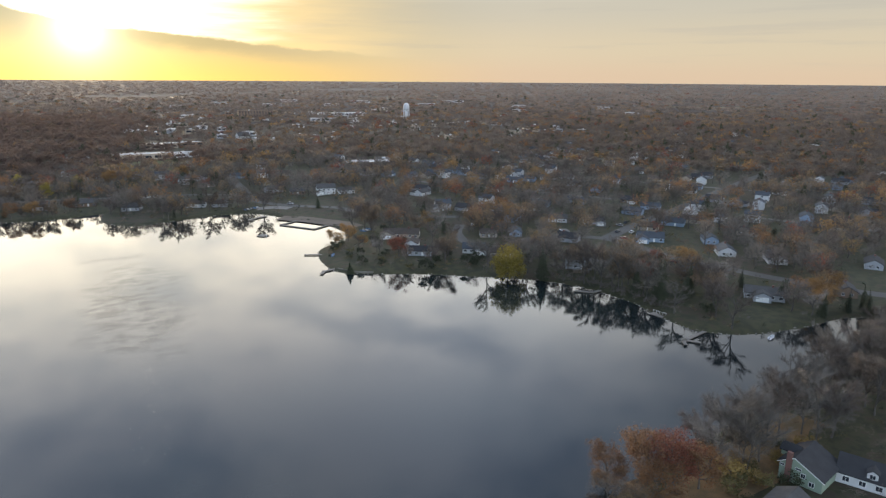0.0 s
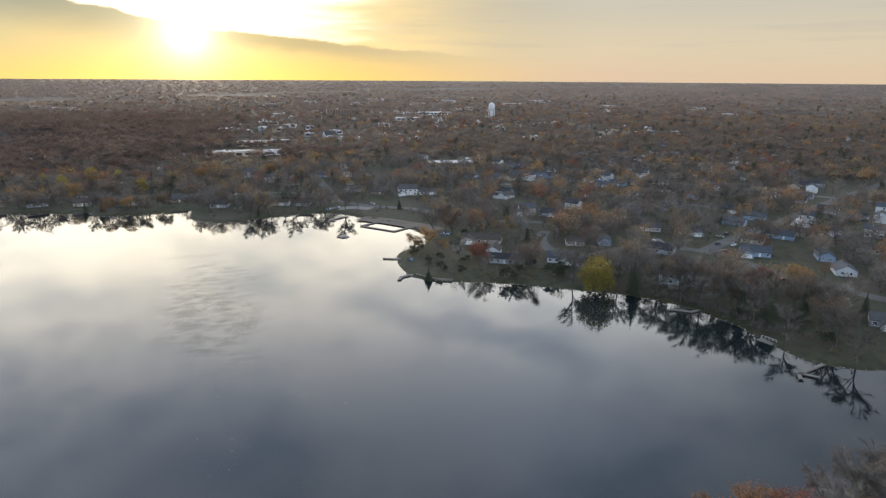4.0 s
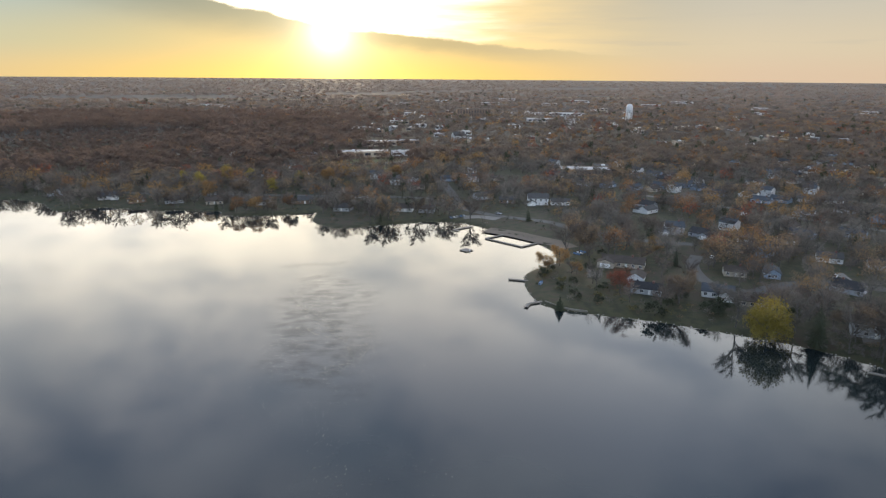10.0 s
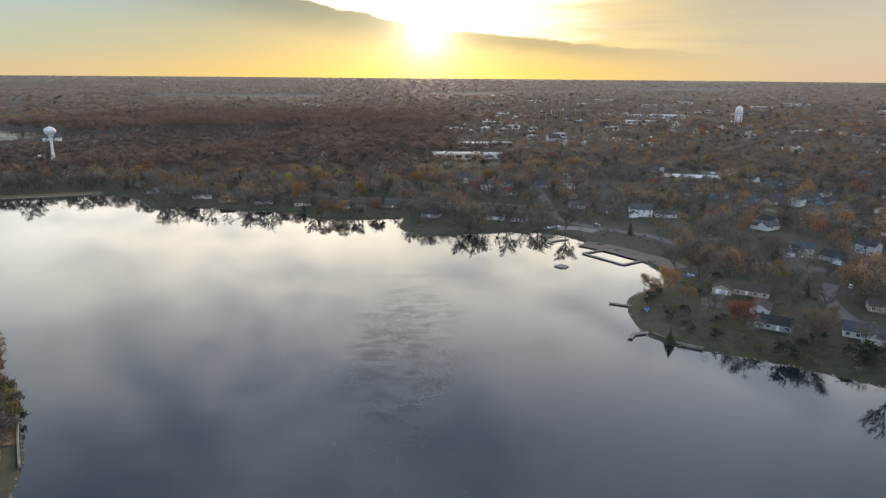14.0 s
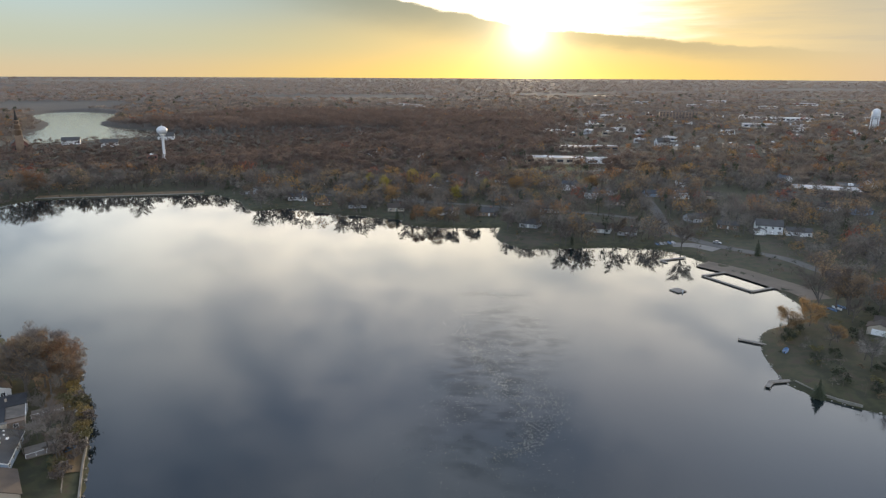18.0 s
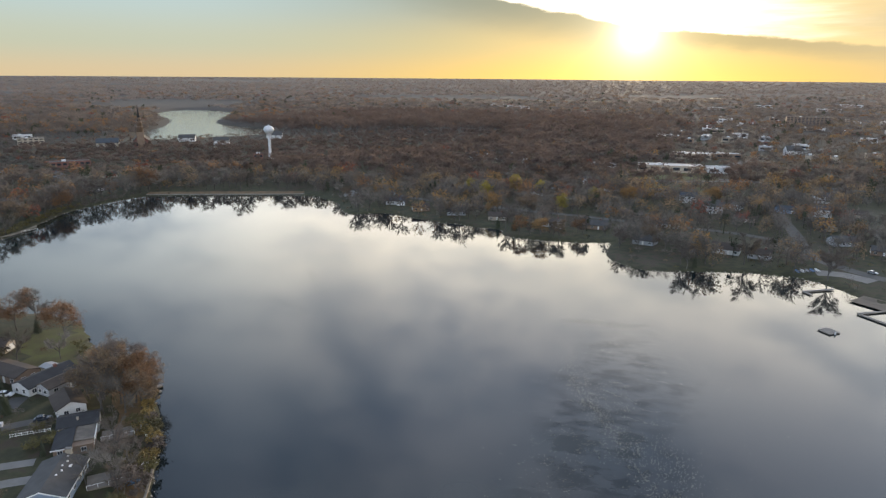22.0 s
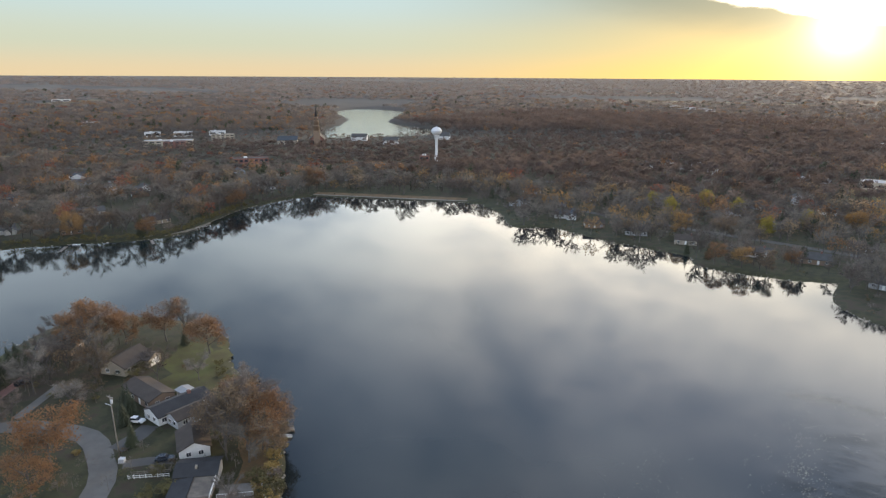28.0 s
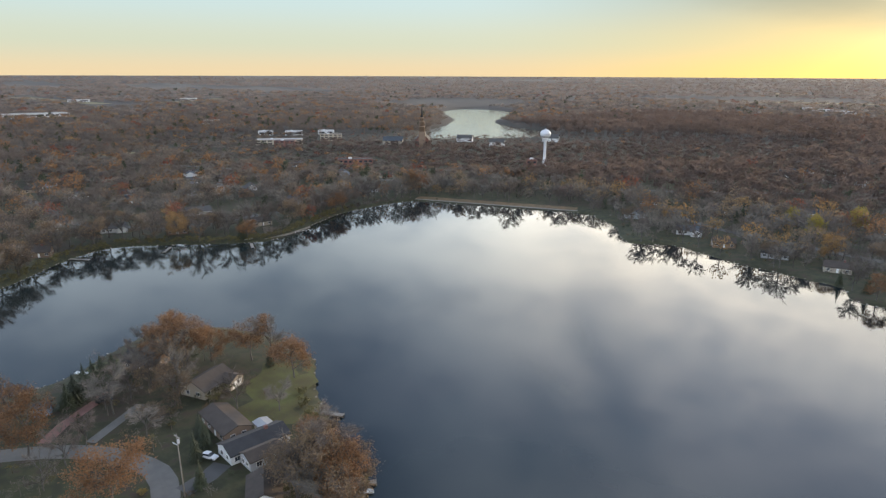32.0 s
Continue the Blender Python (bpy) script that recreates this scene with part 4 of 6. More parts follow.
house(139, 428, -12, 12, 7, 1, BROWNWALL, ROOFGREY, "low grey roofed garage by the road", chimney=False)
house(124, 446, 15, 13, 9, 1, GREYWALL, ROOFGREY, "grey house at the bend of the road")
house(207, 158, -38, 13, 9, 2, GREYWALL, ROOFDARK, "dark two-storey lake house with a white balcony", rise=1.6)
house(280, 181, -40, 15, 9, 1, BLUEWALL, ROOFBLUE, "blue roofed house with a white garage", wing=(-5, -6, 7, 7))
house(294, 140, 50, 12, 9, 1, WHITE, ROOFBLUE, "pale house under bare trees by the street")
house(305, 118, 50, 14, 9, 1, WHITE, ROOFDARK, "white and dark ranch house by the street")
house(249.5, 84, -50, 16, 10, 1, GREYWALL, ROOFGREY, "grey lake house with white trim on the lawn", rise=1.9, wing=(-1, -6, 7, 5))
house(286, 70, 40, 12, 8, 1, BROWNWALL, ROOFDARK, "dark house behind a golden tree")
house(360, 222, 50, 14, 8, 1, WHITE, ROOFPALE, "white house with a pale metal roof")
house(264, 248, -35, 12, 8, 1, WHITE, ROOFGREY, "white house behind the cross street")
house(281, 232, -35, 13, 8, 1, GREYWALL, ROOFDARK, "grey house with a white garage", wing=(4, -5, 6, 5))
house(270, 286, -30, 13, 8, 1, CREAM, ROOFBROWN)
house(341, 88, 30, 13, 8, 1, GREYWALL, ROOFDARK)
house(308, 162, 50, 12, 8, 1, BLUEWALL, ROOFBLUE)

# ---- houses of the north shore ----
house(-161, 484, 20, 14, 8, 1, WHITE, ROOFBLUE, "white house with a blue roof on the shore", wing=(4, -5, 6, 5))
house(-136, 468, 25, 12, 8, 1, BROWNWALL, ROOFBROWN, "brown shore house among bare trees")
house(-108, 462, 15, 13, 8, 1, GREYWALL, ROOFDARK, "grey shore house among bare trees")
house(-78, 455, 10, 12, 8, 1, CREAM, ROOFBROWN, "cream shore house among bare trees")
house(-40, 446, 5, 14, 8, 1, WHITE, ROOFGREY, "white shore house with a dark garage", wing=(4, -5, 6, 5))
house(-14, 448, 5, 15, 9, 1, BROWNWALL, ROOFGREY)
house(16, 418, -20, 12, 9, 1, GREYWALL, ROOFGREY, "grey house among trees on the grassy point", rise=2.6)
house(30, 465, 0, 14, 9, 1, WHITE, ROOFGREY)
house(8, 486, 0, 14, 9, 1, BROWNWALL, ROOFBROWN)
house(58, 410, -15, 14, 9, 1, WHITE, ROOFBROWN, "white house with a round bay by the boats")
house(74, 404, -15, 11, 8, 1, GREYWALL, ROOFBROWN)
house(65, 520, 0, 13, 9, 2, WHITE, ROOFGREY)
house(49, 556, 0, 12, 9, 2, WHITE, ROOFBLUE)
house(-216, 556, 20, 14, 9, 1, GREYWALL, ROOFGREY)

# ---- houses of the west shore ----
house(-428, 262, 70, 15, 9, 1, WHITE, ROOFGREY, "white house with a garage by the far shore lane", wing=(4, -5, 6, 5))
house(-432, 320, 65, 16, 9, 1, GREYWALL, ROOFGREY, "grey roofed house under bare trees")
house(-404, 212, 60, 14, 9, 1, BROWNWALL, ROOFBROWN)
house(-395, 285, 60, 12, 8, 1, BROWNWALL, ROOFDARK)
house(-376, 330, 80, 12, 8, 1, CREAM, ROOFBROWN)


# ---- landmark buildings ----
def block(x, y, turn, w, d, h, wall, roof, label, storeys=1, name="building", cols=0):
    """A flat-roofed building with a parapet, window bands and rooftop units."""
    ob = root(name, label, "building", pose(x, y, ground_z(x, y), 0, 0, turn), "flat-roofed buildings of the town")
    HOUSES.append((x, y, max(w, d) / 2 + 3))
    part("wall", box(-w / 2, -d / 2, -0.5, w / 2, d / 2, h), wall, ob)
    part("roof", box(-w / 2 + 0.3, -d / 2 + 0.3, h - 0.3, w / 2 - 0.3, d / 2 - 0.3, h + 0.06), roof, ob)
    for y0 in (-d / 2, d / 2 - 0.3):
        part("parapet", box(-w / 2, y0, h - 0.02, w / 2, y0 + 0.3, h + 0.5), wall, ob)
    part("roof_unit", box(-w * 0.2, -1.5, h, -w * 0.2 + 3.5, 1.5, h + 1.6, 0.1), STEEL, ob)
    n = cols or max(2, int(w / 9))
    for s in range(storeys):
        z = h * (s + 0.35) / storeys
        for k in range(n):
            px = -w / 2 + w * (k + 0.5) / n
            part("window", box(px - w / n * 0.32, -d / 2 - 0.05, z, px + w / n * 0.32, -d / 2 + 0.05, z + h / storeys * 0.42), GLASS, ob)
    return ob


block(44, 728, 2, 62, 22, 6.5, CREAM, ROOFPALE, "long school with a pale roof behind a playing field", 1)
block(92, 735, 2, 26, 16, 5, WHITE, ROOFPALE, "white school wing with a pale roof")
block(72, 850, 4, 44, 24, 6, CREAM, ROOFPALE, "large cream hall with a flat roof")
block(110, 870, 4, 40, 20, 5, BROWNWALL, ROOFPALE, "brown hall with a flat pale roof")
block(-22, 740, 8, 26, 12, 4, GREYWALL, ROOFPALE, "low grey building with a pale roof")
block(255, 566, -14, 48, 26, 5, BROWNWALL, ROOFPALE, "brown flat-roofed school among trees")
block(285, 585, -14, 22, 34, 4.5, BROWNWALL, ROOFGREY, "brown flat-roofed school wing")
block(346, 1515, -6, 80, 18, 16, BROWNWALL, ROOFGREY, "five-storey brown apartment block at the town", 5, cols=12)
block(578, 1512, -12, 90, 30, 7, WHITE, ROOFPALE, "long white warehouse with a pale roof")
block(452, 1315, -10, 60, 30, 6, GREYWALL, ROOFPALE, "grey store with a pale flat roof")
block(-516, 540, 50, 34, 14, 9, BRICKRED, ROOFDARK, "purple-brown brick college building among trees", 2, cols=7)
block(-1572, 608, 80, 120, 30, 8, WHITE, ROOFPALE, "very long white shed beyond the woods", 1)
for x, y, w in ((-392, 2004, 40), (-350, 1960, 30), (-300, 1916, 44), (-880, 690, 22), (-850, 720, 26), (-822, 760, 24), (-1150, 760, 30), (-1980, 1180, 50), (-2100, 900, 60), (520, 2060, 60), (700, 2000, 50), (860, 2150, 70), (1000, 1900, 60),
                (1180, 2040, 80), (640, 2300, 60), (1240, 1700, 50), (1420, 1500, 40), (380, 2200, 50), (230, 2050, 40), (1100, 1500, 40), (940, 1350, 34), (1300, 1250, 36)):
    block(x, y, math.degrees(-math.atan2(x, y)), w, 16, 6, WHITE, ROOFPALE, "far white building with a pale flat roof", 1, cols=2)
block(-375, 646, 30, 10, 8, 10, BRICKRED, ROOFGREY, "small square brick pump house under the water tower", 2)
block(-757, 625, 48, 60, 20, 6.5, CREAM, ROOFPALE, "cream college hall with a blue-grey roof", 2, cols=8)
block(-725, 610, 48, 26, 14, 8, BRICKRED, ROOFGREY, "tall red brick college building", 3, cols=4)
block(-746, 705, 48, 30, 16, 9, CREAM, ROOFGREY, "tall pale college building", 3, cols=5)
house(-644, 726, 40, 26, 14, 2, CREAM, ROOFBLUE, "college hall with a blue roof", rise=5, chimney=False, detail=1)
house(-595, 820, 30, 22, 12, 2, WHITE, ROOFGREY, "white gabled hall by the second lake", rise=4, chimney=False, detail=1)
house(-527, 802, 30, 20, 12, 2, WHITE, ROOFGREY, "white gabled hall by the second lake", rise=4, chimney=False, detail=1)
house(-504, 900, 25, 22, 14, 2, WHITE, ROOFGREY, "large white roofed barn by the second lake", rise=5, chimney=False, detail=1)
house(194, 912, 10, 18, 12, 3, WHITE, ROOFGREY, "tall white gabled town house", rise=5, chimney=False, detail=1)


def church():
    g = ground_z(-600, 735)
    ob = root("church", "brick church with a tall tiered steeple", "church", pose(-602, 738, g, 0, 0, 40))
    HOUSES.append((-602, 738, 22))
    part("wall", prism([(-9, -0.5), (-9, 9), (0, 17), (9, 9), (9, -0.5)], "y", -18, 18), BRICKRED, ob)
    part("roof", prism([(-10, 8.3), (0, 17.1), (10, 8.3), (10, 8.7), (0, 17.6), (-10, 8.7)], "y", -18.6, 18.6), ROOFBROWN, ob)
    for y, w in ((0, 3.0), (-5, 1.6), (5, 1.6)):
        part("window", box(y - w / 2, -18.1, 3, y + w / 2, -17.9, 10 if w > 2 else 7), GLASS, ob)
    tw = part("tower", box(-4.2, -22.6, -0.5, 4.2, -14.2, 20, 0.2), BROWNWALL, ob, "brown square bell tower")
    for k, (r, z0, z1) in enumerate(((3.9, 20, 27), (3.2, 27, 33), (2.4, 33, 38))):
        bm = lathe([(r, z0), (r, z1 - 1), (r * 1.12, z1 - 0.8), (r * 0.9, z1)], 8)
        bm.transform(Matrix.Translation((0, -18.4, 0)))
        part("tier", bm, BROWNWALL, tw)
        for q in range(4):
            a = math.pi / 4 + q * math.pi / 2
            p = box(r * 0.7 * math.cos(a) - 0.7, -18.4 + r * 0.7 * math.sin(a) - 0.7, z0 + 1, r * 0.7 * math.cos(a) + 0.7, -18.4 + r * 0.7 * math.sin(a) + 0.7, z1 - 1.6)
            part("louvre", p, GLASS, tw)
    bm = lathe([(2.0, 38), (0.9, 45), (0.12, 54)], 8)
    bm.transform(Matrix.Translation((0, -18.4, 0)))
    part("spire", bm, ROOFDARK, tw)


church()


def golf_ball_tower(x, y):
    g = ground_z(x, y)
    ob = root("water_tower", "white ball-shaped water tower on a slender flared stem", "water tower", pose(x, y, g))
    R, zc = 5.6, 35.0 - g
    part("stem", lathe([(3.6, -0.5), (2.9, 2), (1.7, 7), (1.35, 12), (1.35, zc - 8), (2.2, zc - 5.4), (3.4, zc - 4.6)], 20), STEEL, ob)
    prof = [(R * math.cos(radians(a)), zc + R * 0.80 * math.sin(radians(a))) for a in range(-55, 86, 10)]
    part("tank", lathe(prof, 28), STEEL, ob)
    part("tank_band", lathe([(R + 0.02, zc - 0.25), (R + 0.12, zc - 0.2), (R + 0.12, zc + 0.2), (R + 0.02, zc + 0.25)], 28), GREYWALL, ob)
    part("vent", lathe([(0.5, zc + R * 0.78), (0.5, zc + R * 0.8 + 0.6), (0.7, zc + R * 0.8 + 0.7), (0.1, zc + R * 0.8 + 1.1)], 10), STEEL, ob)
    part("hatch_door", box(-0.6, -3.25, 0.0, 0.6, -2.7, 2.2, 0.04), GREYWALL, ob)


golf_ball_tower(-381, 680)


def legged_tower(x, y):
    g = ground_z(x, y)
    ob = root("water_tower", "white domed water tower on a ring of columns", "water tower", pose(x, y, g))
    z0, R = 24, 6.8
    prof = [(2.2, z0 - 3.5), (R * 0.8, z0 - 2), (R, z0 + 1), (R, z0 + 8), (R * 0.92, z0 + 11), (R * 0.65, z0 + 13.6), (R * 0.25, z0 + 15), (0.1, z0 + 15.3)]
    part("tank", lathe(prof, 24), STEEL, ob)
    part("riser", lathe([(1.5, -0.5), (1.5, z0 - 3)], 12), STEEL, ob)
    part("balcony", lathe([(R, z0 + 0.9), (R + 0.9, z0 + 0.9), (R + 0.9, z0 + 1.9), (R, z0 + 1.9)], 24), GREYWALL, ob)
    for k in range(8):
        a = 2 * math.pi * k / 8
        bm = lathe([(0.8, -0.5), (0.8, z0 + 1)], 8)
        bm.transform(Matrix.Translation((R * 0.93 * math.cos(a), R * 0.93 * math.sin(a), 0)))
        part("leg", bm, STEEL, ob)


legged_tower(625, 1258)


# ---- docks, rafts, boats ----
def dock(pts, width, label, z=0.5):
    """A boardwalk on posts over the water, along a bent line."""
    ob = root("dock", label, "dock", pose(pts[0][0], pts[0][1], 0), "docks of the lake")
    for (x0, y0), (x1, y1) in zip(pts, pts[1:]):
        a, b = Vector((x0 - pts[0][0], y0 - pts[0][1], 0)), Vector((x1 - pts[0][0], y1 - pts[0][1], 0))
        d = (b - a).normalized()
        s = Vector((-d.y, d.x, 0)) * width / 2
        L = (b - a).length
        m = Matrix(((d.x, -d.y, 0, a.x), (d.y, d.x, 0, a.y), (0, 0, 1, 0), (0, 0, 0, 1)))
        deck = box(0, -width / 2, z, L, width / 2, z + 0.07, 0.02)
        deck.transform(m)
        part("deck", deck, DOCK, ob)
        for q in (-1, 1):
            c = box(0, q * (width / 2 - 0.1) - 0.05, z - 0.3, L, q * (width / 2 - 0.1) + 0.05, z - 0.005)
            c.transform(m)
            part("stringer", c, FENCE, ob)
        for k in range(max(2, int(L / 4) + 1)):
            for q in (-1, 1):
                c = lathe([(0.09, -1.2), (0.09, z + 0.35)], 6)
                c.transform(m @ Matrix.Translation((L * k / max(1, int(L / 4)) * 0.98 + 0.1, q * (width / 2 + 0.06), 0)))
                part("post", c, FENCE, ob)
    return ob


dock([(113, 336), (99, 328), (115, 306), (127, 313.5)], 1.5, "grey bathing dock that closes the swimming area")
dock([(84, 353), (98, 360.5)], 1.6, "short grey dock beside the boat ramp")
dock([(84, 353), (86.5, 349.5)], 1.6, "end arm of the short grey dock")
dock([(91.5, 248), (101, 243.5)], 1.3, "narrow grey dock at the point")
dock([(98, 215), (91, 213), (88.5, 209)], 1.5, "bent dock at a small stone landing")
dock([(183, 132), (190, 126), (194, 127)], 1.4, "pale dock under the bare trees")
dock([(196, 70), (181.5, 67), (179, 64)], 1.3, "white dock in front of the lawn")
dock([(186, 63), (182, 68)], 1.2, "cross arm of the white dock")
dock([(171, 163), (167, 159)], 1.6, "small dock beside the willow")
dock([(-135.4, 186.4), (-130.6, 191.8)], 1.6, "small weathered dock at the near point")
dock([(-166, 204.5), (-160, 207.5)], 1.6, "short plank landing below the lawn")
dock([(-389, 222), (-380, 228)], 1.5, "short dock of the far shore")
dock([(-372, 268), (-364, 260)], 1.5, "short dock of the far shore")
dock([(-345, 302), (-336, 297)], 1.5, "short dock of the far shore")


def raft(x, y, turn):
    ob = root("swim_raft", "square wooden swimming raft afloat on the lake", "raft", pose(x, y, 0, 0, 0, turn))
    for k in range(8):
        part("board", box(-2.7, -2.7 + 0.68 * k, 0.42, 2.7, -2.7 + 0.68 * k + 0.63, 0.5), DOCK, ob)
    part("frame", box(-2.6, -2.6, 0.12, 2.6, 2.6, 0.415), FENCE, ob)
    for q in (-1, 1):
        bm = lathe([(0.35, -2.5), (0.35, 2.5)], 10)
        bm.transform(pose(q * 1.8, 0, -0.05, 90))
        part("float", bm, RUBBER, ob)
    part("ladder", box(-0.3, -2.85, -0.6, 0.3, -2.72, 1.2), STEEL, ob)


raft(82, 303.5, 35)


def boat(x, y, turn, mat, label, z=None, L=5.0):
    z = max(ground_z(x, y), 0.05) if z is None else z
    ob = root("boat", label, "boat", pose(x, y, z, 0, 0, turn), "boats along the shore")
    v, f = [], []
    secs = [(-0.5, 0.40, 0.42), (-0.2, 0.5, 0.42), (0.2, 0.46, 0.46), (0.4, 0.28, 0.54), (0.5, 0.03, 0.62)]
    for sx, hw, hz in secs:
        v += [(sx * L, -hw * 1.8, hz), (sx * L, -hw * 1.2, 0.0), (sx * L, hw * 1.2, 0.0), (sx * L, hw * 1.8, hz), (sx * L, hw * 1.6, hz), (sx * L, hw * 1.0, 0.12), (sx * L, -hw * 1.0, 0.12), (sx * L, -hw * 1.6, hz)]
    for i in range(len(secs) - 1):
        for k in range(8):
            a, b = i * 8 + k, i * 8 + (k + 1) % 8
            f.append((a, b, b + 8, a + 8))
    f += [tuple(range(8)), tuple(range(32, 40))[::-1]]
    piece("hull", mesh_from("hull", v, f, [mat]), ob)
    for sx in (-0.25, 0.1):
        part("bench", box(sx * L - 0.15, -0.72, 0.28, sx * L + 0.15, 0.72, 0.33), DOCK, ob)
    part("motor", box(-0.56 * L, -0.16, 0.1, -0.5 * L, 0.16, 0.8, 0.05), CARDARK, ob)
    return ob


boat(214, 54.5, 20, CARWHITE, "white and blue boat drawn up at the shore")
boat(104, 237, 60, BLUE, "blue covered boat on the grass by the point")
boat(-130.6, 187.6, 30, CARWHITE, "small white boat beside the weathered dock", 0.05)
boat(-103.0, 147.6, 60, BLUE, "blue kayak on the grass above the shore wall", None, 3.2)
boat(-105.5, 154.0, 80, CARWHITE, "white dinghy turned up beside the shore wall", None, 2.8)
boat(-243, 170, 30, CARWHITE, "white boat on the grassy bank")
boat(-372, 274, 20, CARWHITE, "white boat at the far shore")
boat(-352, 305, 70, CARGREY, "grey boat at the far shore")
for k in range(5):
    boat(88 + 2.4 * k, 384 + 1.0 * k, 100, (BLUE, CARWHITE, CARGREY)[k % 3], "small boat drawn up beside the ramp", None, 4.2)
for k in range(3):
    boat(139 + 2.6 * k, 283 + 1.5 * k, 120, (BLUE, CARWHITE, BLUE)[k], "blue and white boat parked on the grass", None, 4.6)


# ---- cars ----
def car(x, y, turn, mat, label):
    ob = root("car", label, "car", pose(x, y, ground_z(x, y) + 0.09, 0, 0, turn), "parked cars")
    body = prism([(-2.25, 0.35), (-2.25, 0.85), (-1.9, 0.98), (1.1, 0.98), (2.2, 0.8), (2.3, 0.4), (2.2, 0.3), (-2.15, 0.28)], "y", -0.9, 0.9)
    bmesh.ops.bevel(body, geom=body.edges[:], offset=0.08, segments=1, affect="EDGES")
    part("body", body, mat, ob)
    part("cabin", prism([(-1.7, 0.97), (-1.3, 1.48), (0.3, 1.5), (1.0, 0.97)], "y", -0.76, 0.76), GLASS, ob)
    part("roof", box(-1.3, -0.72, 1.47, 0.3, 0.72, 1.54, 0.03), mat, ob)
    for wx in (-1.4, 1.4):
        for wy in (-0.85, 0.85):
            bm = lathe([(0.2, -0.11), (0.33, -0.1), (0.33, 0.1), (0.2, 0.11)], 12)
            bm.transform(pose(wx, wy, 0.33, 90))
            part("wheel", bm, RUBBER, ob)


car(-167.6, 170.2, 20, CARWHITE, "white pickup parked beside the garage")
car(-145.6, 162.6, 40, CARDARK, "dark car in the driveway of the white house")
car(-217, 166, 70, CARDARK, "dark car under trees beside the red driveway")
for k, (x, y, a) in enumerate(((277, 205, 25), (284, 200, 25), (291, 218, 110), (268, 190, 110), (300, 222, 25), (246, 222, 40), (122, 388, -40), (256, 140, 100), (322, 228, 30), (206, 262, 50))):
    car(x, y, a, (CARDARK, CARWHITE, CARGREY, CARRED)[k % 4], ("dark", "white", "silver", "dark red")[k % 4] + " car parked by the street")


# ---- poles, fences, walls of the near point ----
def utility_pole(x, y, h):
    ob = root("utility_pole", "tall wooden utility pole with a crossarm and a transformer", "utility pole", pose(x, y, ground_z(x, y), 0, -2, 0))
    part("pole", lathe([(0.17, -0.6), (0.15, h * 0.5), (0.11, h)], 8), DOCK, ob)
    part("crossarm", box(-1.2, -0.06, h - 0.8, 1.2, 0.06, h - 0.66), FENCE, ob)
    for q in (-1.1, -0.5, 0.5, 1.1):
        bm = lathe([(0.05, h - 0.66), (0.07, h - 0.55), (0.03, h - 0.45)], 6)
        bm.transform(Matrix.Translation((q, 0, 0)))
        part("insulator", bm, GREYWALL, ob)
    bm = lathe([(0.28, h - 2.2), (0.3, h - 2.1), (0.3, h - 1.3), (0.2, h - 1.2)], 10)
    bm.transform(Matrix.Translation((0.42, 0, 0)))
    part("transformer", bm, GREYWALL, ob)
    lamp = part("lamp_arm", box(-1.8, -0.04, h - 2.9, 0, 0.04, h - 2.82), STEEL, ob)
    part("lamp_head", box(-2.3, -0.14, h - 2.98, -1.75, 0.14, h - 2.84, 0.03), GREYWALL, lamp)


utility_pole(-156, 157.5, 17)


def cabinet(x, y, turn):
    ob = root("utility_cabinet", "pale utility cabinet on a pad beside the pole", "cabinet", pose(x, y, ground_z(x, y), 0, 0, turn))
    part("pad", box(-0.9, -0.8, -0.3, 0.9, 0.8, 0.12), CONCRETE, ob)
    part("body", box(-0.7, -0.55, 0.12, 0.7, 0.55, 1.2, 0.05), STEEL, ob)
    part("door", box(-0.55, -0.58, 0.2, 0.55, -0.55, 1.1), GREYWALL, ob)


cabinet(-153.6, 156.6, 30)


def fence(pts, h, label, gap=2.2, mat=FENCE):
    ob = root("fence", label, "fence", pose(pts[0][0], pts[0][1], ground_z(*pts[0])), "fences of the gardens")
    line = spline(pts, gap)
    z0 = ground_z(*pts[0])
    prev = None
    for x, y in line:
        z = ground_z(x, y) - z0
        lx, ly = x - pts[0][0], y - pts[0][1]
        part("post", box(lx - 0.06, ly - 0.06, z - 0.3, lx + 0.06, ly + 0.06, z + h), mat, ob)
        if prev is not None:
            a, b = Vector(prev), Vector((lx, ly, z))
            d = (b - a)
            L = d.length
            ang = math.atan2(d.y, d.x)
            for q in (0.25, 0.75):
                bm = box(0, -0.03, h * q - 0.07, L, 0.03, h * q + 0.07)
                bm.transform(Matrix.Translation(a) @ Matrix.Rotation(ang, 4, "Z"))
                part("rail", bm, mat, ob)
        prev = (lx, ly, z)
    return ob


fence([(-146.3, 153.2), (-139.2, 159.0)], 1.0, "white rail fence beside the driveway", 1.3, TRIM)
fence([(-147.2, 154.6), (-140.4, 160.4)], 0.9, "weathered rail fence beside the driveway", 1.3)
fence([(-103, 145), (-97, 137), (-93, 131)], 1.1, "weathered fence of a lakeside terrace")
fence([(-112, 164), (-117, 167), (-121, 171)], 1.1, "white stair rail down to the lake", 1.4, TRIM)


def sea_wall(pts, label):
    line = spline(pts, 2.5)
    ob = root("retaining_wall", label, "wall", pose(line[0][0], line[0][1], 0), "shore walls")
    for a, b in zip(line, line[1:]):
        d = b - a
        bm = box(0, -0.25, -0.8, np.linalg.norm(d) - 0.02, 0.25, 1.05, 0.03)
        bm.transform(Matrix.Translation((a[0] - line[0][0], a[1] - line[0][1], 0)) @ Matrix.Rotation(math.atan2(d[1], d[0]), 4, "Z"))
        part("block", bm, DAM, ob)


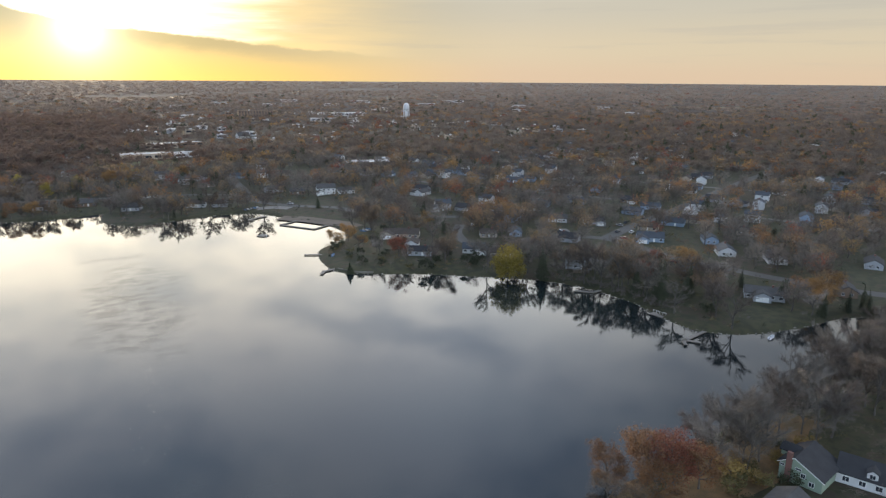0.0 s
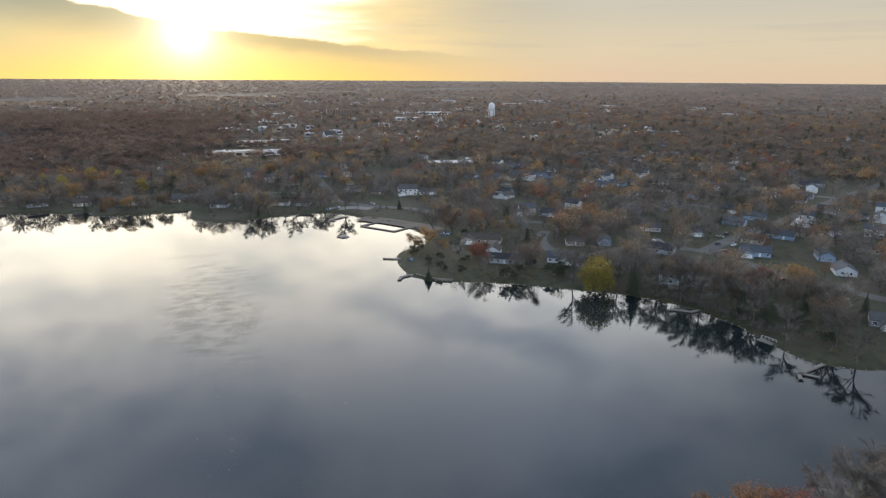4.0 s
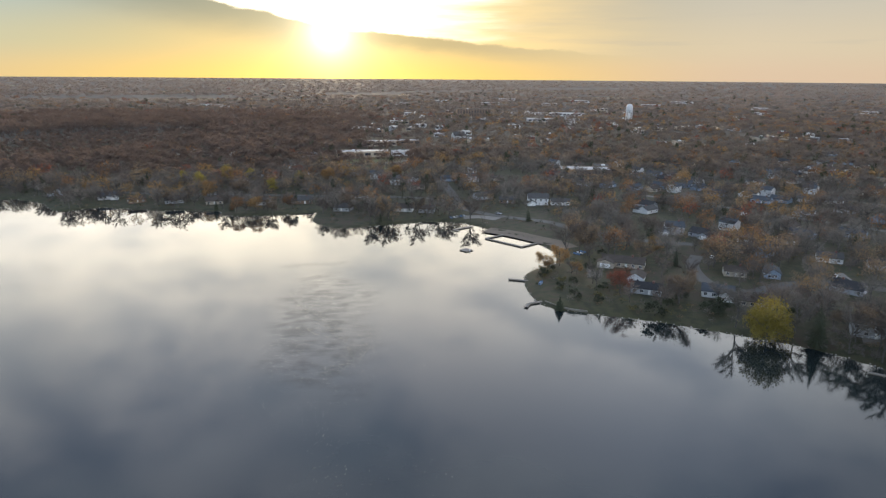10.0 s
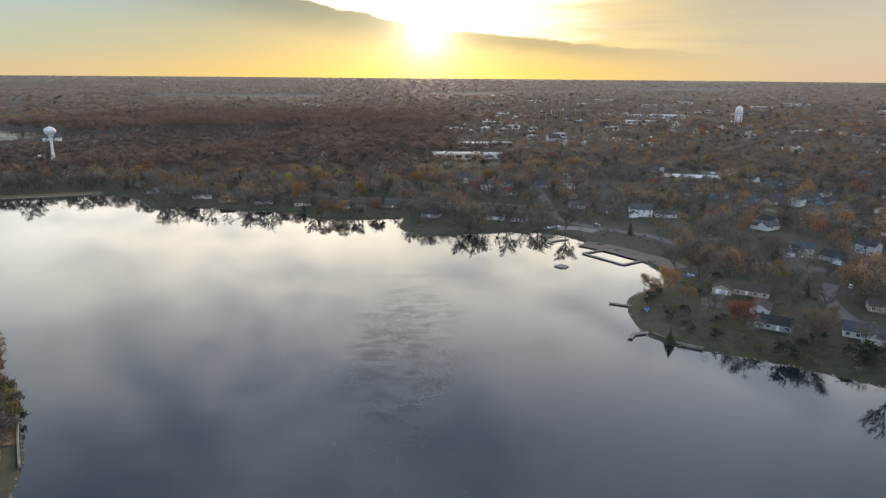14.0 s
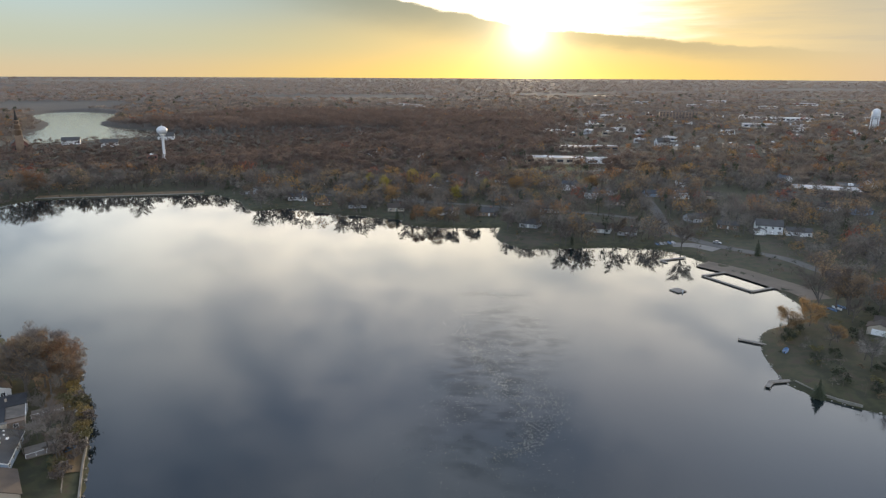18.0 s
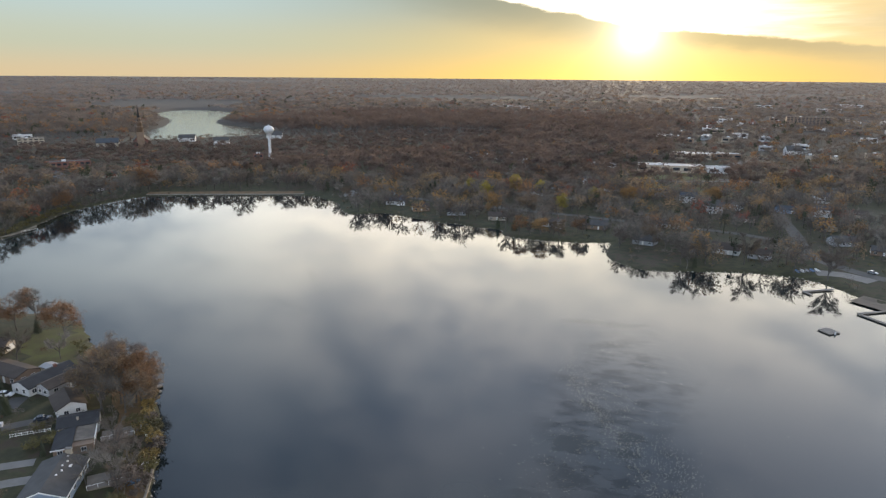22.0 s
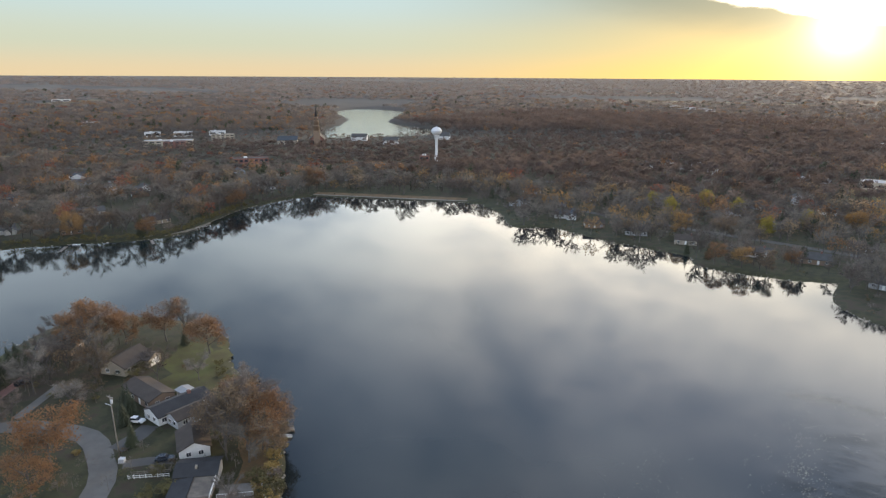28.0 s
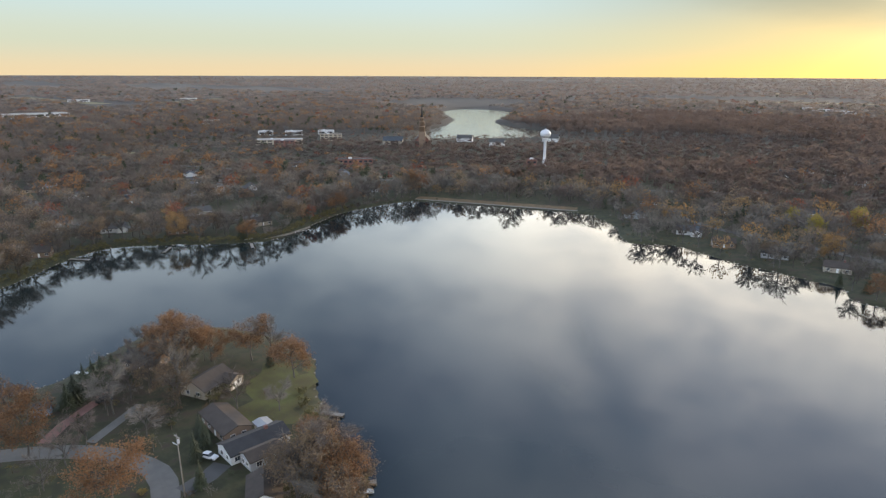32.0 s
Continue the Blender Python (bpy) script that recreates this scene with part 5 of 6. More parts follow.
sea_wall([(-113, 168), (-103, 154), (-95, 141), (-88, 130)], "pale concrete retaining wall along the near shore")
sea_wall([(98.5, 214), (104, 205), (112, 199.5)], "grey concrete retaining wall at the small landing")
sea_wall([(-352, 350), (-347, 330), (-346, 312)], "pale shore wall with steps on the far side")


def deck(x, y, turn, w, d, label):
    z = ground_z(x, y)
    ob = root("terrace", label, "terrace", pose(x, y, z, 0, 0, turn), "garden terraces")
    n = int(w / 0.7)
    for k in range(n):
        part("plank", box(-w / 2 + w * k / n + 0.02, -d / 2, 0.42, -w / 2 + w * (k + 1) / n - 0.02, d / 2, 0.5), DOCK, ob)
    part("skirt", box(-w / 2 + 0.1, -d / 2 + 0.1, -0.6, w / 2 - 0.1, d / 2 - 0.1, 0.415), FENCE, ob)
    for q in range(5):
        part("post", box(-w / 2 + (w - 0.1) * q / 4, -d / 2, 0.5, -w / 2 + (w - 0.1) * q / 4 + 0.1, -d / 2 + 0.1, 1.5), TRIM, ob)
    part("rail", box(-w / 2, -d / 2, 1.5, w / 2, -d / 2 + 0.1, 1.58), TRIM, ob)


deck(-121.5, 163.5, 40, 8, 5, "wooden terrace with a white rail above the water")
deck(-109, 146.5, 44, 9, 6, "wooden terrace beside the blue-grey house")
deck(203, 151, 142, 8, 4, "white-railed terrace of the lake house")
deck(194, 92, 100, 6, 3, "pale wooden landing at the water's edge")
deck(-348, 340, 80, 10, 4, "yellowish wooden shore terrace")

strip("lawn", [(-199, 217), (-194, 212), (-184, 203), (-177, 195), (-171, 189)], 18, LAWN, "mown green lawn on the near point", 0.05, "lawn", 9.0)
ROADS.pop()
strip("lawn", [(98, 2), (112, 0), (128, 2), (146, 8), (165, 14)], 17, LITTER, "woodland floor covered with fallen orange leaves", 0.05, "leaf litter", 6.0)
ROADS.pop()
strip("lawn", [(-150, 190), (-138, 184), (-128, 174), (-120, 166)], 7, LITTER, "bank under the oaks with fallen leaves", 0.06, "leaf litter", 4.0)
ROADS.pop()
strip("lawn", [(-112, 160), (-104, 149), (-97, 138)], 7, LITTER, "leaf-strewn bank above the shore wall", 0.06, "leaf litter", 3.0)
ROADS.pop()
strip("lawn", [(-244, 172), (-240, 178), (-241, 188)], 10, LAWN, "mown grass bank by the water", 0.05, "lawn")
ROADS.pop()
strip("lawn", [(5, 690), (85, 695)], 50, LAWN, "green playing field behind the school", 0.07, "lawn")
strip("pavement", [(-152.5, 156), (-149, 160), (-144, 164)], 3.6, ASPHALT, "dark driveway of the white house", 0.07, "driveway")
strip("pavement", [(-160, 159), (-161, 166), (-163, 171)], 5, ASPHALT, "dark driveway to the garage", 0.07, "driveway")
strip("pavement", [(-133.5, 134.5), (-129.5, 138), (-124.5, 141.6)], 3.4, CONCRETE, "pale second driveway of the blue-grey house", 0.07, "driveway")
strip("pavement", [(-141, 139.5), (-136, 143), (-131, 146.6)], 3.2, CONCRETE, "pale driveway of the blue-grey house", 0.07, "driveway")
strip("pavement", [(262, 190), (272, 193)], 6, CONCRETE, "pale driveway by the cross street", 0.09, "driveway")
strip("pavement", [(246, 212), (250, 220), (253, 228)], 4, CONCRETE, "pale driveway with parked cars", 0.09, "driveway")


# ---- the suburb ----
SUB = random.Random(21)
proto_house = []
for i, (w, d, st, wall, roof) in enumerate(((13, 8, 1, WHITE, ROOFGREY), (12, 8, 1, CREAM, ROOFBROWN), (13, 9, 1, GREYWALL, ROOFDARK), (14, 8, 1, BLUEWALL, ROOFBLUE), (12, 9, 1, BROWNWALL, ROOFDARK), (10, 8, 2, WHITE, ROOFBLUE))):
    words = ("white", "cream", "grey", "blue-grey", "brown", "white")[i] + " suburban house with a shingled roof among trees"
    proto_house.append(house(0, -3000 - 30 * i, 0, w, d, st, wall, roof, words, detail=1, wing=(w * 0.3, -5, 6, 5) if i % 2 == 0 else None, z=0, group="houses of the suburb"))
del HOUSES[-6:]


def near_any(x, y, gap):
    if any(math.hypot(x - a, y - b) < r + gap for a, b, r in HOUSES):
        return True
    for line, width in ROADS:
        if np.min(np.hypot(line[:, 0] - x, line[:, 1] - y)) < width / 2 + gap:
            return True
    return False


def settle(count, x0, x1, y0, y1, turn, span, gap=7.0):
    """Houses in loose rows over a stretch of the suburb."""
    made = tries = 0
    while made < count and tries < count * 12:
        tries += 1
        x, y = SUB.uniform(x0, x1), SUB.uniform(y0, y1)
        if not -1.45 < math.atan2(x, y) < 1.25 or inland(np.array([x]), np.array([y]))[0] < span or near_any(x, y, gap):
            continue
        copy_thing(proto_house[SUB.randrange(6)], pose(x, y, ground_z(x, y), 0, 0, turn + SUB.choice((0, 90, 180, 270)) + SUB.uniform(-4, 4)))
        HOUSES.append((x, y, 8))
        made += 1


settle(125, 225, 620, 90, 620, 32, 48)
settle(9, -190, -105, 725, 790, 20, 25)
settle(40, 560, 1000, 180, 800, 32, 25)
settle(22, -220, 220, 470, 640, 5, 22)
settle(22, -640, -400, 200, 520, 60, 14)
for i in range(190):
    x, y = SUB.uniform(40, 780), SUB.uniform(790, 1750)
    if near_any(x, y, 9) or noise.noise(Vector((x * 0.006, y * 0.006, 1.0))) < -0.12 + 0.0004 * max(0, 1000 - y):
        continue
    k = SUB.randrange(5)
    ob = block(x, y, SUB.choice((-10, 80)) + SUB.uniform(-5, 5), SUB.uniform(10, 26) * (1.7 if i % 7 == 0 else 1), SUB.uniform(9, 18), SUB.uniform(3.5, 7), (CREAM, WHITE, BROWNWALL, GREYWALL, BRICKRED)[k],
               (ROOFGREY, ROOFPALE, ROOFGREY, ROOFPALE, ROOFDARK)[k], ("cream", "white", "dark brown", "grey", "red brick")[k] + " town building with a flat roof", 1, cols=2)

# ---- planted trees ----
WOOD = random.Random(8)


def near_road(x, y, gap):
    return any(np.min(np.hypot(line[:, 0] - x, line[:, 1] - y)) < width / 2 + gap for line, width in ROADS)



for k, x, y, s in (("willow", 166, 161, 0.92), ("gold", 263, 66, 0.84), ("gold", 257, 62, 0.62), ("cedar", 102, 205, 1.0), ("red", 132.4, 213, 0.68), ("tan", 153.5, 201, 0.8), ("bare", 126.3, 225, 0.66), ("gold", 122.2, 263, 0.62), ("gold", 111.6, 256.5, 0.55),
                   ("gold", 178.6, 272, 0.55), ("spruce", 179.3, 251, 0.65), ("spruce", 182, 256, 0.55), ("spruce", 136.5, 365, 0.72), ("gold", 247, 124, 0.72), ("spruce", 244, 116, 1.0), ("red", 226, 130, 0.72), ("red", 220, 125, 0.6), ("spruce", 202, 113, 1.2), ("spruce", 207, 105, 1.05),
                   ("spruce", 224, 103, 1.1), ("spruce", 213, 108, 1.25), ("spruce", 218, 99, 0.85), ("spruce", 204, 99, 0.8), ("spruce", 252, 97.5, 0.72), ("bare", 199, 136.6, 1.02), ("bare", 200.5, 122, 1.05), ("tan", 204, 130, 0.95), ("tan", 197, 143, 0.85),
                   ("bare", 193, 137, 0.9), ("tan", 208, 120, 0.95), ("bare", 188, 146, 0.95), ("bare", 196, 129, 0.95), ("bare", 206, 112, 0.95), ("bare", 210.5, 77, 0.86), ("bare", 206.5, 66, 0.95), ("bare", 214, 82, 0.8), ("bare", 199, 88, 0.8), ("tan", 224, 93, 0.8),
                   ("bare", 229, 97, 0.8), ("bare", 238, 100, 0.85), ("tan", 232, 110, 0.85), ("bare", 142, 195, 0.55), ("bare", 147, 199, 0.62), ("tan", 158, 206, 0.6), ("bare", 45, 384, 0.85), ("bare", 12, 405, 0.8), ("tan", 20, 408, 0.8),
                   ("bare", 8, 412, 0.7), ("bare", 26, 404, 0.7), ("bare", 33, 380, 0.7), ("bare", 64, 388, 0.9), ("tan", 42, 394, 0.6), ("gold", -178, 500, 0.7), ("gold", 6, 520, 0.9), ("tan", -60, 470, 0.9), ("gold", -84, 470, 0.8),
                   ("spruce", -62, 428, 0.7), ("spruce", 70, 512, 1.0), ("spruce", 95, 520, 1.1), ("gold", 68, 560, 0.7)):
    plant(k, x, y, s * (1.0 if k in ("cedar", "spruce") else 1.22))
for k, x, y, s in (("bare", 127, 231, 0.6), ("bare", 163, 234, 0.7), ("tan", 197, 246, 0.9), ("bare", 171, 226, 0.75), ("bare", 121, 243, 0.5), ("gold", 125, 246, 0.4), ("bare", 133, 205, 0.55), ("bare", 152, 199, 0.6),
                   ("bare", 176, 180, 0.8), ("bare", 168, 196, 0.7), ("tan", 166, 262, 0.7), ("bare", 140, 268, 0.6), ("bare", 180, 262, 0.8)):
    plant(k, x, y, s * 1.15)
for x, y, s in ((136.6, 189.6, 2.2), (159.4, 187.8, 2.0), (183.8, 207, 1.5), (211, 80.5, 1.7), (115, 258, 1.6), (108, 247, 1.5), (147, 198, 1.5), (162, 186, 1.5), (122, 213, 0.9), (151, 277, 1.3), (118, 232, 1.2), (114, 236, 1.0), (130, 196, 0.9), (141, 191, 0.9), (171, 175, 1.2), (186, 200, 1.2), (108, 246, 0.8), (112, 250, 0.9)):
    plant("shrub", x, y, s, 2 if s > 1.1 else 0)
for x, y, s in ((-100, 520, 0.8), (-84, 560, 0.85), (-62, 548, 0.75), (-118, 545, 0.7), (-40, 500, 0.7), (-20, 530, 0.75)):
    plant("willow", x, y, s, None, "olive-gold broadleaf tree behind the shore houses")
# the near point
for k, x, y, s in (("rust", -224, 196, 1.12), ("rust", -234, 192, 0.82), ("rust", -218, 201, 0.85), ("rust", -209, 210.5, 1.0), ("rust", -188.4, 212.2, 1.05), ("bare", -203.5, 214.5, 1.12), ("spruce", -201, 212, 0.56),
                   ("rust", -165.8, 146.4, 1.12), ("rust", -157.5, 137.2, 0.75), ("bare", -174.4, 196.3, 0.68), ("bare", -184, 188.8, 0.78), ("spruce", -173, 172.3, 0.74), ("spruce", -169, 167.5, 0.62), ("spruce", -158.4, 162.6, 0.58),
                   ("spruce", -178, 174, 0.6), ("spruce", -131.5, 149.4, 0.34), ("tan", -136, 173.2, 1.08), ("tan", -132.8, 177.2, 1.12), ("rust", -129.6, 179.4, 0.98), ("bare", -128, 173.4, 1.0), ("bare", -139.6, 178, 1.1), ("tan", -141.5, 182.4, 1.0),
                   ("rust", -134, 183, 0.85), ("rust", -146, 187, 0.8), ("tan", -130.6, 184, 0.85), ("tan", -126, 177.4, 0.85), ("bare", -137, 184.5, 1.05), ("bare", -151, 191, 0.8), ("tan", -143.5, 176.4, 0.85), ("bare", -133.2, 171, 0.9),
                   ("bare", -207.4, 164.5, 1.05), ("tan", -210.9, 176.5, 0.72), ("tan", -193.4, 169, 0.5), ("rust", -227.5, 186.2, 0.66), ("bare", -204, 181.9, 0.95), ("tan", -199, 178, 0.8), ("bare", -213, 172, 0.9), ("bare", -217, 180, 0.95),
                   ("tan", -214, 186, 0.85), ("bare", -221, 190, 0.9), ("rust", -202.5, 141.6, 1.05), ("rust", -213, 135.5, 1.0), ("rust", -221, 143, 0.95), ("bare", -196, 152.6, 0.6), ("bare", -189, 165, 0.65), ("bare", -118, 158.4, 0.6),
                   ("bare", -108.6, 146.8, 0.66), ("bare", -110.4, 151, 0.7), ("bare", -112.6, 143.4, 0.6), ("bare", -240, 190, 0.75), ("rust", -240.5, 199, 0.8), ("spruce", -103, 140, 0.25)):
    plant(k, x, y, s)
for x, y, s in ((-220.5, 157.5, 1.2), (-223, 160.5, 1.35), (-225, 164, 1.5), (-227, 167.8, 1.6), (-229.4, 171.4, 1.5), (-231.5, 175, 1.3)):
    plant("cedar", x, y, s, None, "tall dense evergreen of a hedge beside the red driveway")
for x, y, s in ((-126.4, 182.0, 0.5), (-124.4, 180.4, 0.42), (-128.6, 183.6, 0.4)):
    plant("bare", x, y, s, None, "bare bush that leans out over the water")
for n, x0, x1, y0, y1, kinds, size in ((14, -247, -205, 160, 200, ("bare", "bare", "tan"), 0.7), (10, -205, -160, 128, 178, ("shrub", "shrub", "bare"), 0.6), (18, -215, -125, 125, 205, ("shrub", "bare", "shrub"), 0.6)):
    for i in range(n):
        x, y = WOOD.uniform(x0, x1), WOOD.uniform(y0, y1)
        if inland(np.array([x]), np.array([y]))[0] > 3 and all(math.hypot(x - a, y - b) > r - 1 for a, b, r in HOUSES) and all(math.hypot(x - a, y - b) > 4.5 for a, b in STANDS) and not near_road(x, y, 1.5):
            plant(WOOD.choice(kinds), x, y, size * WOOD.uniform(0.85, 1.2))
for x, y, s in ((112, 214, 1.5), (120, 208, 1.2), (137, 225, 1.6), (128, 222, 1.3), (146, 240, 1.7), (157, 205, 1.6), (166, 190, 1.8), (150, 214, 1.4), (176, 205, 1.7), (186, 190, 1.5), (133, 251, 1.4), (145, 256, 1.3), (190, 178, 1.8), (110, 228, 1.1)):
    if all(math.hypot(x - a, y - b) > r - 2 for a, b, r in HOUSES):
        plant("shrub", x, y, s, 2, "dark rounded evergreen shrub in a lakeside garden")
for x, y, s, k in ((-106, 157, 1.3, 3), (-103, 152, 1.5, 0), (-101, 148, 1.3, 1), (-108, 161, 1.4, 1), (-99, 144, 0.9, 1), (-104, 146, 1.5, 1), (-100, 139, 1.1, 0), (-111, 164, 1.2, 3), (-114, 168, 1.4, 0), (-107, 152, 1.2, 0),
                   (-97, 136, 1.2, 1), (-118, 172, 1.1, 1), (-121, 169, 1.2, 0), (-112, 158, 1.1, 2), (122, 0, 1.9, 3), (126, -4, 1.2, 3), (138, -2, 1.4, 3), (144, 2, 1.2, 2), (133, -8, 1.3, 2), (150, 0, 1.3, 3)):
    plant("shrub", x, y, s, k)
for x, y, s in ((-106, 150, 0.55), (-110, 155, 0.5), (-103, 143, 0.5), (-114, 150, 0.5)):
    plant("bare", x, y, s)
for x, y, s in ((-124, 178, 1.2), (-121, 174, 1.0), (-127, 183, 1.2), (-133, 189, 1.1), (-118, 170, 0.9), (-116, 165, 1.0), (-178, 207, 0.8), (-172, 203, 1.0), (-165, 200, 1.0), (-158, 198, 1.2), (-150, 195, 1.1),
                (-195, 190, 1.0), (-193, 187, 0.9), (-196, 194, 1.0), (-142, 158, 0.9), (-134, 154, 1.1), (-136, 151, 1.0)):
    plant("shrub", x, y, s, 3 if x > -128 and y > 160 else 0)
for i in range(16):
    u = (i + WOOD.uniform(0.1, 0.9)) / 16
    plant("bare", -372 + 125 * u - 5, 470 + 42 * u + WOOD.uniform(6, 18), WOOD.uniform(0.6, 1.0))
# the near shore below the start of the flight
for k, x, y, s in (("rust", 96.2, 14, 0.76), ("rust", 102.6, 7.6, 1.06), ("red", 107.6, 4, 1.02), ("tan", 89, 6, 0.62), ("rust", 112.5, 1, 0.85), ("rust", 99, 1, 0.8), ("tan", 93, -1, 0.62)):
    plant(k, x, y, s)
for i in range(95):
    u = WOOD.random()
    x = 118 + 165 * u
    y = (10 + 26 * u) - WOOD.uniform(0, 14 + 22 * u) * WOOD.random() ** 0.5
    if all(math.hypot(x - a, y - b) > r - 1 for a, b, r in HOUSES) and all(math.hypot(x - a, y - b) > 3.5 for a, b in STANDS):
        plant("bare", x, y, WOOD.uniform(0.85, 1.2))
for x, y in ((252, 59), (259, 61), (266, 57), (272, 52), (247, 60), (276, 56)):
    plant("bare" if x % 2 else "spruce", x, y, 0.8)
for x, y, s in ((118, -3, 1.3), (124, -2, 1.1), (127, -6, 1.2), (130, 0, 0.9), (116, -9, 1.0)):
    plant("shrub", x, y, s, 0)


# ---- woods ----
def canopy(name, xy, tall, wide, count, size, material, label, seed=0, bare=False, boughs=14, low=0.6, lumps=0):
    """Many far trees in one mesh: sprays of fine twigs or leaves, bunched on the boughs of domed crowns, over thin stems."""
    rng = np.random.default_rng(seed)
    n = len(xy)
    if not n:
        return None
    z = height(xy[:, 0], xy[:, 1])
    k0 = rng.uniform(0.55, 1.2, n)
    H = tall * k0
    R = wide * (0.4 + 0.6 * k0) * rng.uniform(0.8, 1.2, n)
    # bough ends of each crown
    a = rng.uniform(0, 2 * np.pi, (n, boughs))
    u = rng.uniform(-low, 1, (n, boughs))
    k = rng.uniform(0.45, 0.95, (n, boughs))
    q = np.sqrt(1 - u * u) * k
    ends = np.stack([q * np.cos(a), q * np.sin(a), u * k], -1)
    pick = rng.integers(0, boughs, (n, count))
    local = np.take_along_axis(ends, pick[:, :, None], axis=1) + rng.normal(0, 0.17, (n, count, 3))
    shape = np.stack([R, R, H * 0.42], -1)[:, None, :]
    c = (np.concatenate([xy, (z + H * 0.56)[:, None]], 1)[:, None, :] + local * shape).reshape(-1, 3)
    out = local.reshape(-1, 3)
    out = out / (np.linalg.norm(out, axis=1, keepdims=True) + 1e-6)
    j1, j2 = rng.normal(0, 1, (2, len(c), 3))
    s = size * rng.uniform(0.5, 1.4, (len(c), 1))
    d1 = out + j1 * 0.5 + (0, 0, 0.4) if bare else j1
    d1 = d1 / (np.linalg.norm(d1, axis=1, keepdims=True) + 1e-6) * s * (1.9 if bare else 1.0)
    d2 = np.cross(d1, j2)
    d2 = d2 / (np.linalg.norm(d2, axis=1, keepdims=True) + 1e-6) * s * (0.34 if bare else 0.9)
    verts = np.stack([c - d1 * 0.5 - d2 * 0.5, c - d1 * 0.4 + d2 * 0.5, c + d1 * 0.5], 1).reshape(-1, 3)
    w = H * 0.02
    stem = np.stack([np.column_stack([xy[:, 0] - w, xy[:, 1], z - 0.3]), np.column_stack([xy[:, 0] + w, xy[:, 1] + 0.1, z - 0.3]),
                     np.column_stack([xy[:, 0], xy[:, 1], z + H * 0.8])], 1).reshape(-1, 3)
    verts = np.vstack([verts, stem])
    f = len(verts) // 3
    index, loose = np.arange(f * 3, dtype=np.int32), f
    if lumps:
        # twiggy masses of the boughs, too fine to part at this distance
        mid = np.concatenate([xy, (z + H * 0.56)[:, None]], 1)[:, None, :] + ends[:, :lumps] * shape * 0.62
        el = np.radians([-25, 28])[None, :, None]
        turn = rng.uniform(0, 1, (n * lumps, 1, 1)) + np.arange(6)[None, None, :] * np.pi / 3
        jag = rng.uniform(0.65, 1.3, (n * lumps, 2, 6))
        ball = np.stack([np.cos(el) * np.cos(turn) * jag, np.cos(el) * np.sin(turn) * jag, np.sin(el) * jag], -1).reshape(-1, 12, 3)
        ball = np.concatenate([ball, np.tile([[[0, 0, 0.95]]], (len(ball), 1, 1))], 1)
        size3 = np.repeat(shape, lumps, axis=1).reshape(-1, 1, 3) * rng.uniform(0.28, 0.44, (n * lumps, 1, 1)) * (1, 1, 0.85)
        ball = ball * size3 * (1, 1, 0.8) + mid.reshape(-1, 1, 3)
        tri = []
        for k in range(6):
            a0, b0 = k, (k + 1) % 6
            tri += [(a0, b0, b0 + 6), (a0, b0 + 6, a0 + 6)]
        tri += [(6 + k, 6 + (k + 1) % 6, 12) for k in range(6)]
        tri = (np.array(tri)[None] + (np.arange(len(ball)) * 13)[:, None, None]).reshape(-1) + len(verts)
        index = np.concatenate([index, tri.astype(np.int32)])
        verts = np.vstack([verts, ball.reshape(-1, 3)])
        f = len(index) // 3
    me = bpy.data.meshes.new(name)
    me.vertices.add(len(verts)), me.loops.add(f * 3), me.polygons.add(f)
    me.vertices.foreach_set("co", verts.astype(np.float32).ravel())
    me.loops.foreach_set("vertex_index", index)
    me.polygons.foreach_set("loop_start", np.arange(0, f * 3, 3, dtype=np.int32))
    me.polygons.foreach_set("use_smooth", np.arange(f) >= loose)
    me.materials.append(material)
    me.update()
    me.validate()
    return tagged(new(name, me), label, "trees", kind="stuff")


def sapling(kind, seed, far=False):
    """A lighter tree for the middle distance: its corners, its triangles and how many of them are wood."""
    v, f, tips = grow(seed, 14, 5.6, 5 if far else 7, 2 if far else 3, 0.16, 0.5, 2 if far else 3, False)
    if kind == "bare":
        v2, f2 = twigs(seed, tips + dome(seed, 14, 5.6, 90 if far else 170), 1.9, 0.12 if far else 0.065, 3)
    else:
        v2, f2 = leaves(seed, tips + dome(seed, 14, 5.7, 70 if far else 150), 0.8, 0.95 if far else 0.62, 2)
    tris = [(q[0], q[i], q[i + 1]) for q in f for i in range(1, len(q) - 1)]
    wood = len(tris)
    tris += [(q[0] + len(v), q[i] + len(v), q[i + 1] + len(v)) for q in f2 for i in range(1, len(q) - 1)]
    return np.array([tuple(p) for p in v] + [tuple(p) for p in v2]), np.array(tris), wood


SAPLINGS = {(k, far): [sapling(k, 200 + i, far) for i in range(4)] for k in ("bare", "leafy") for far in (False, True)}


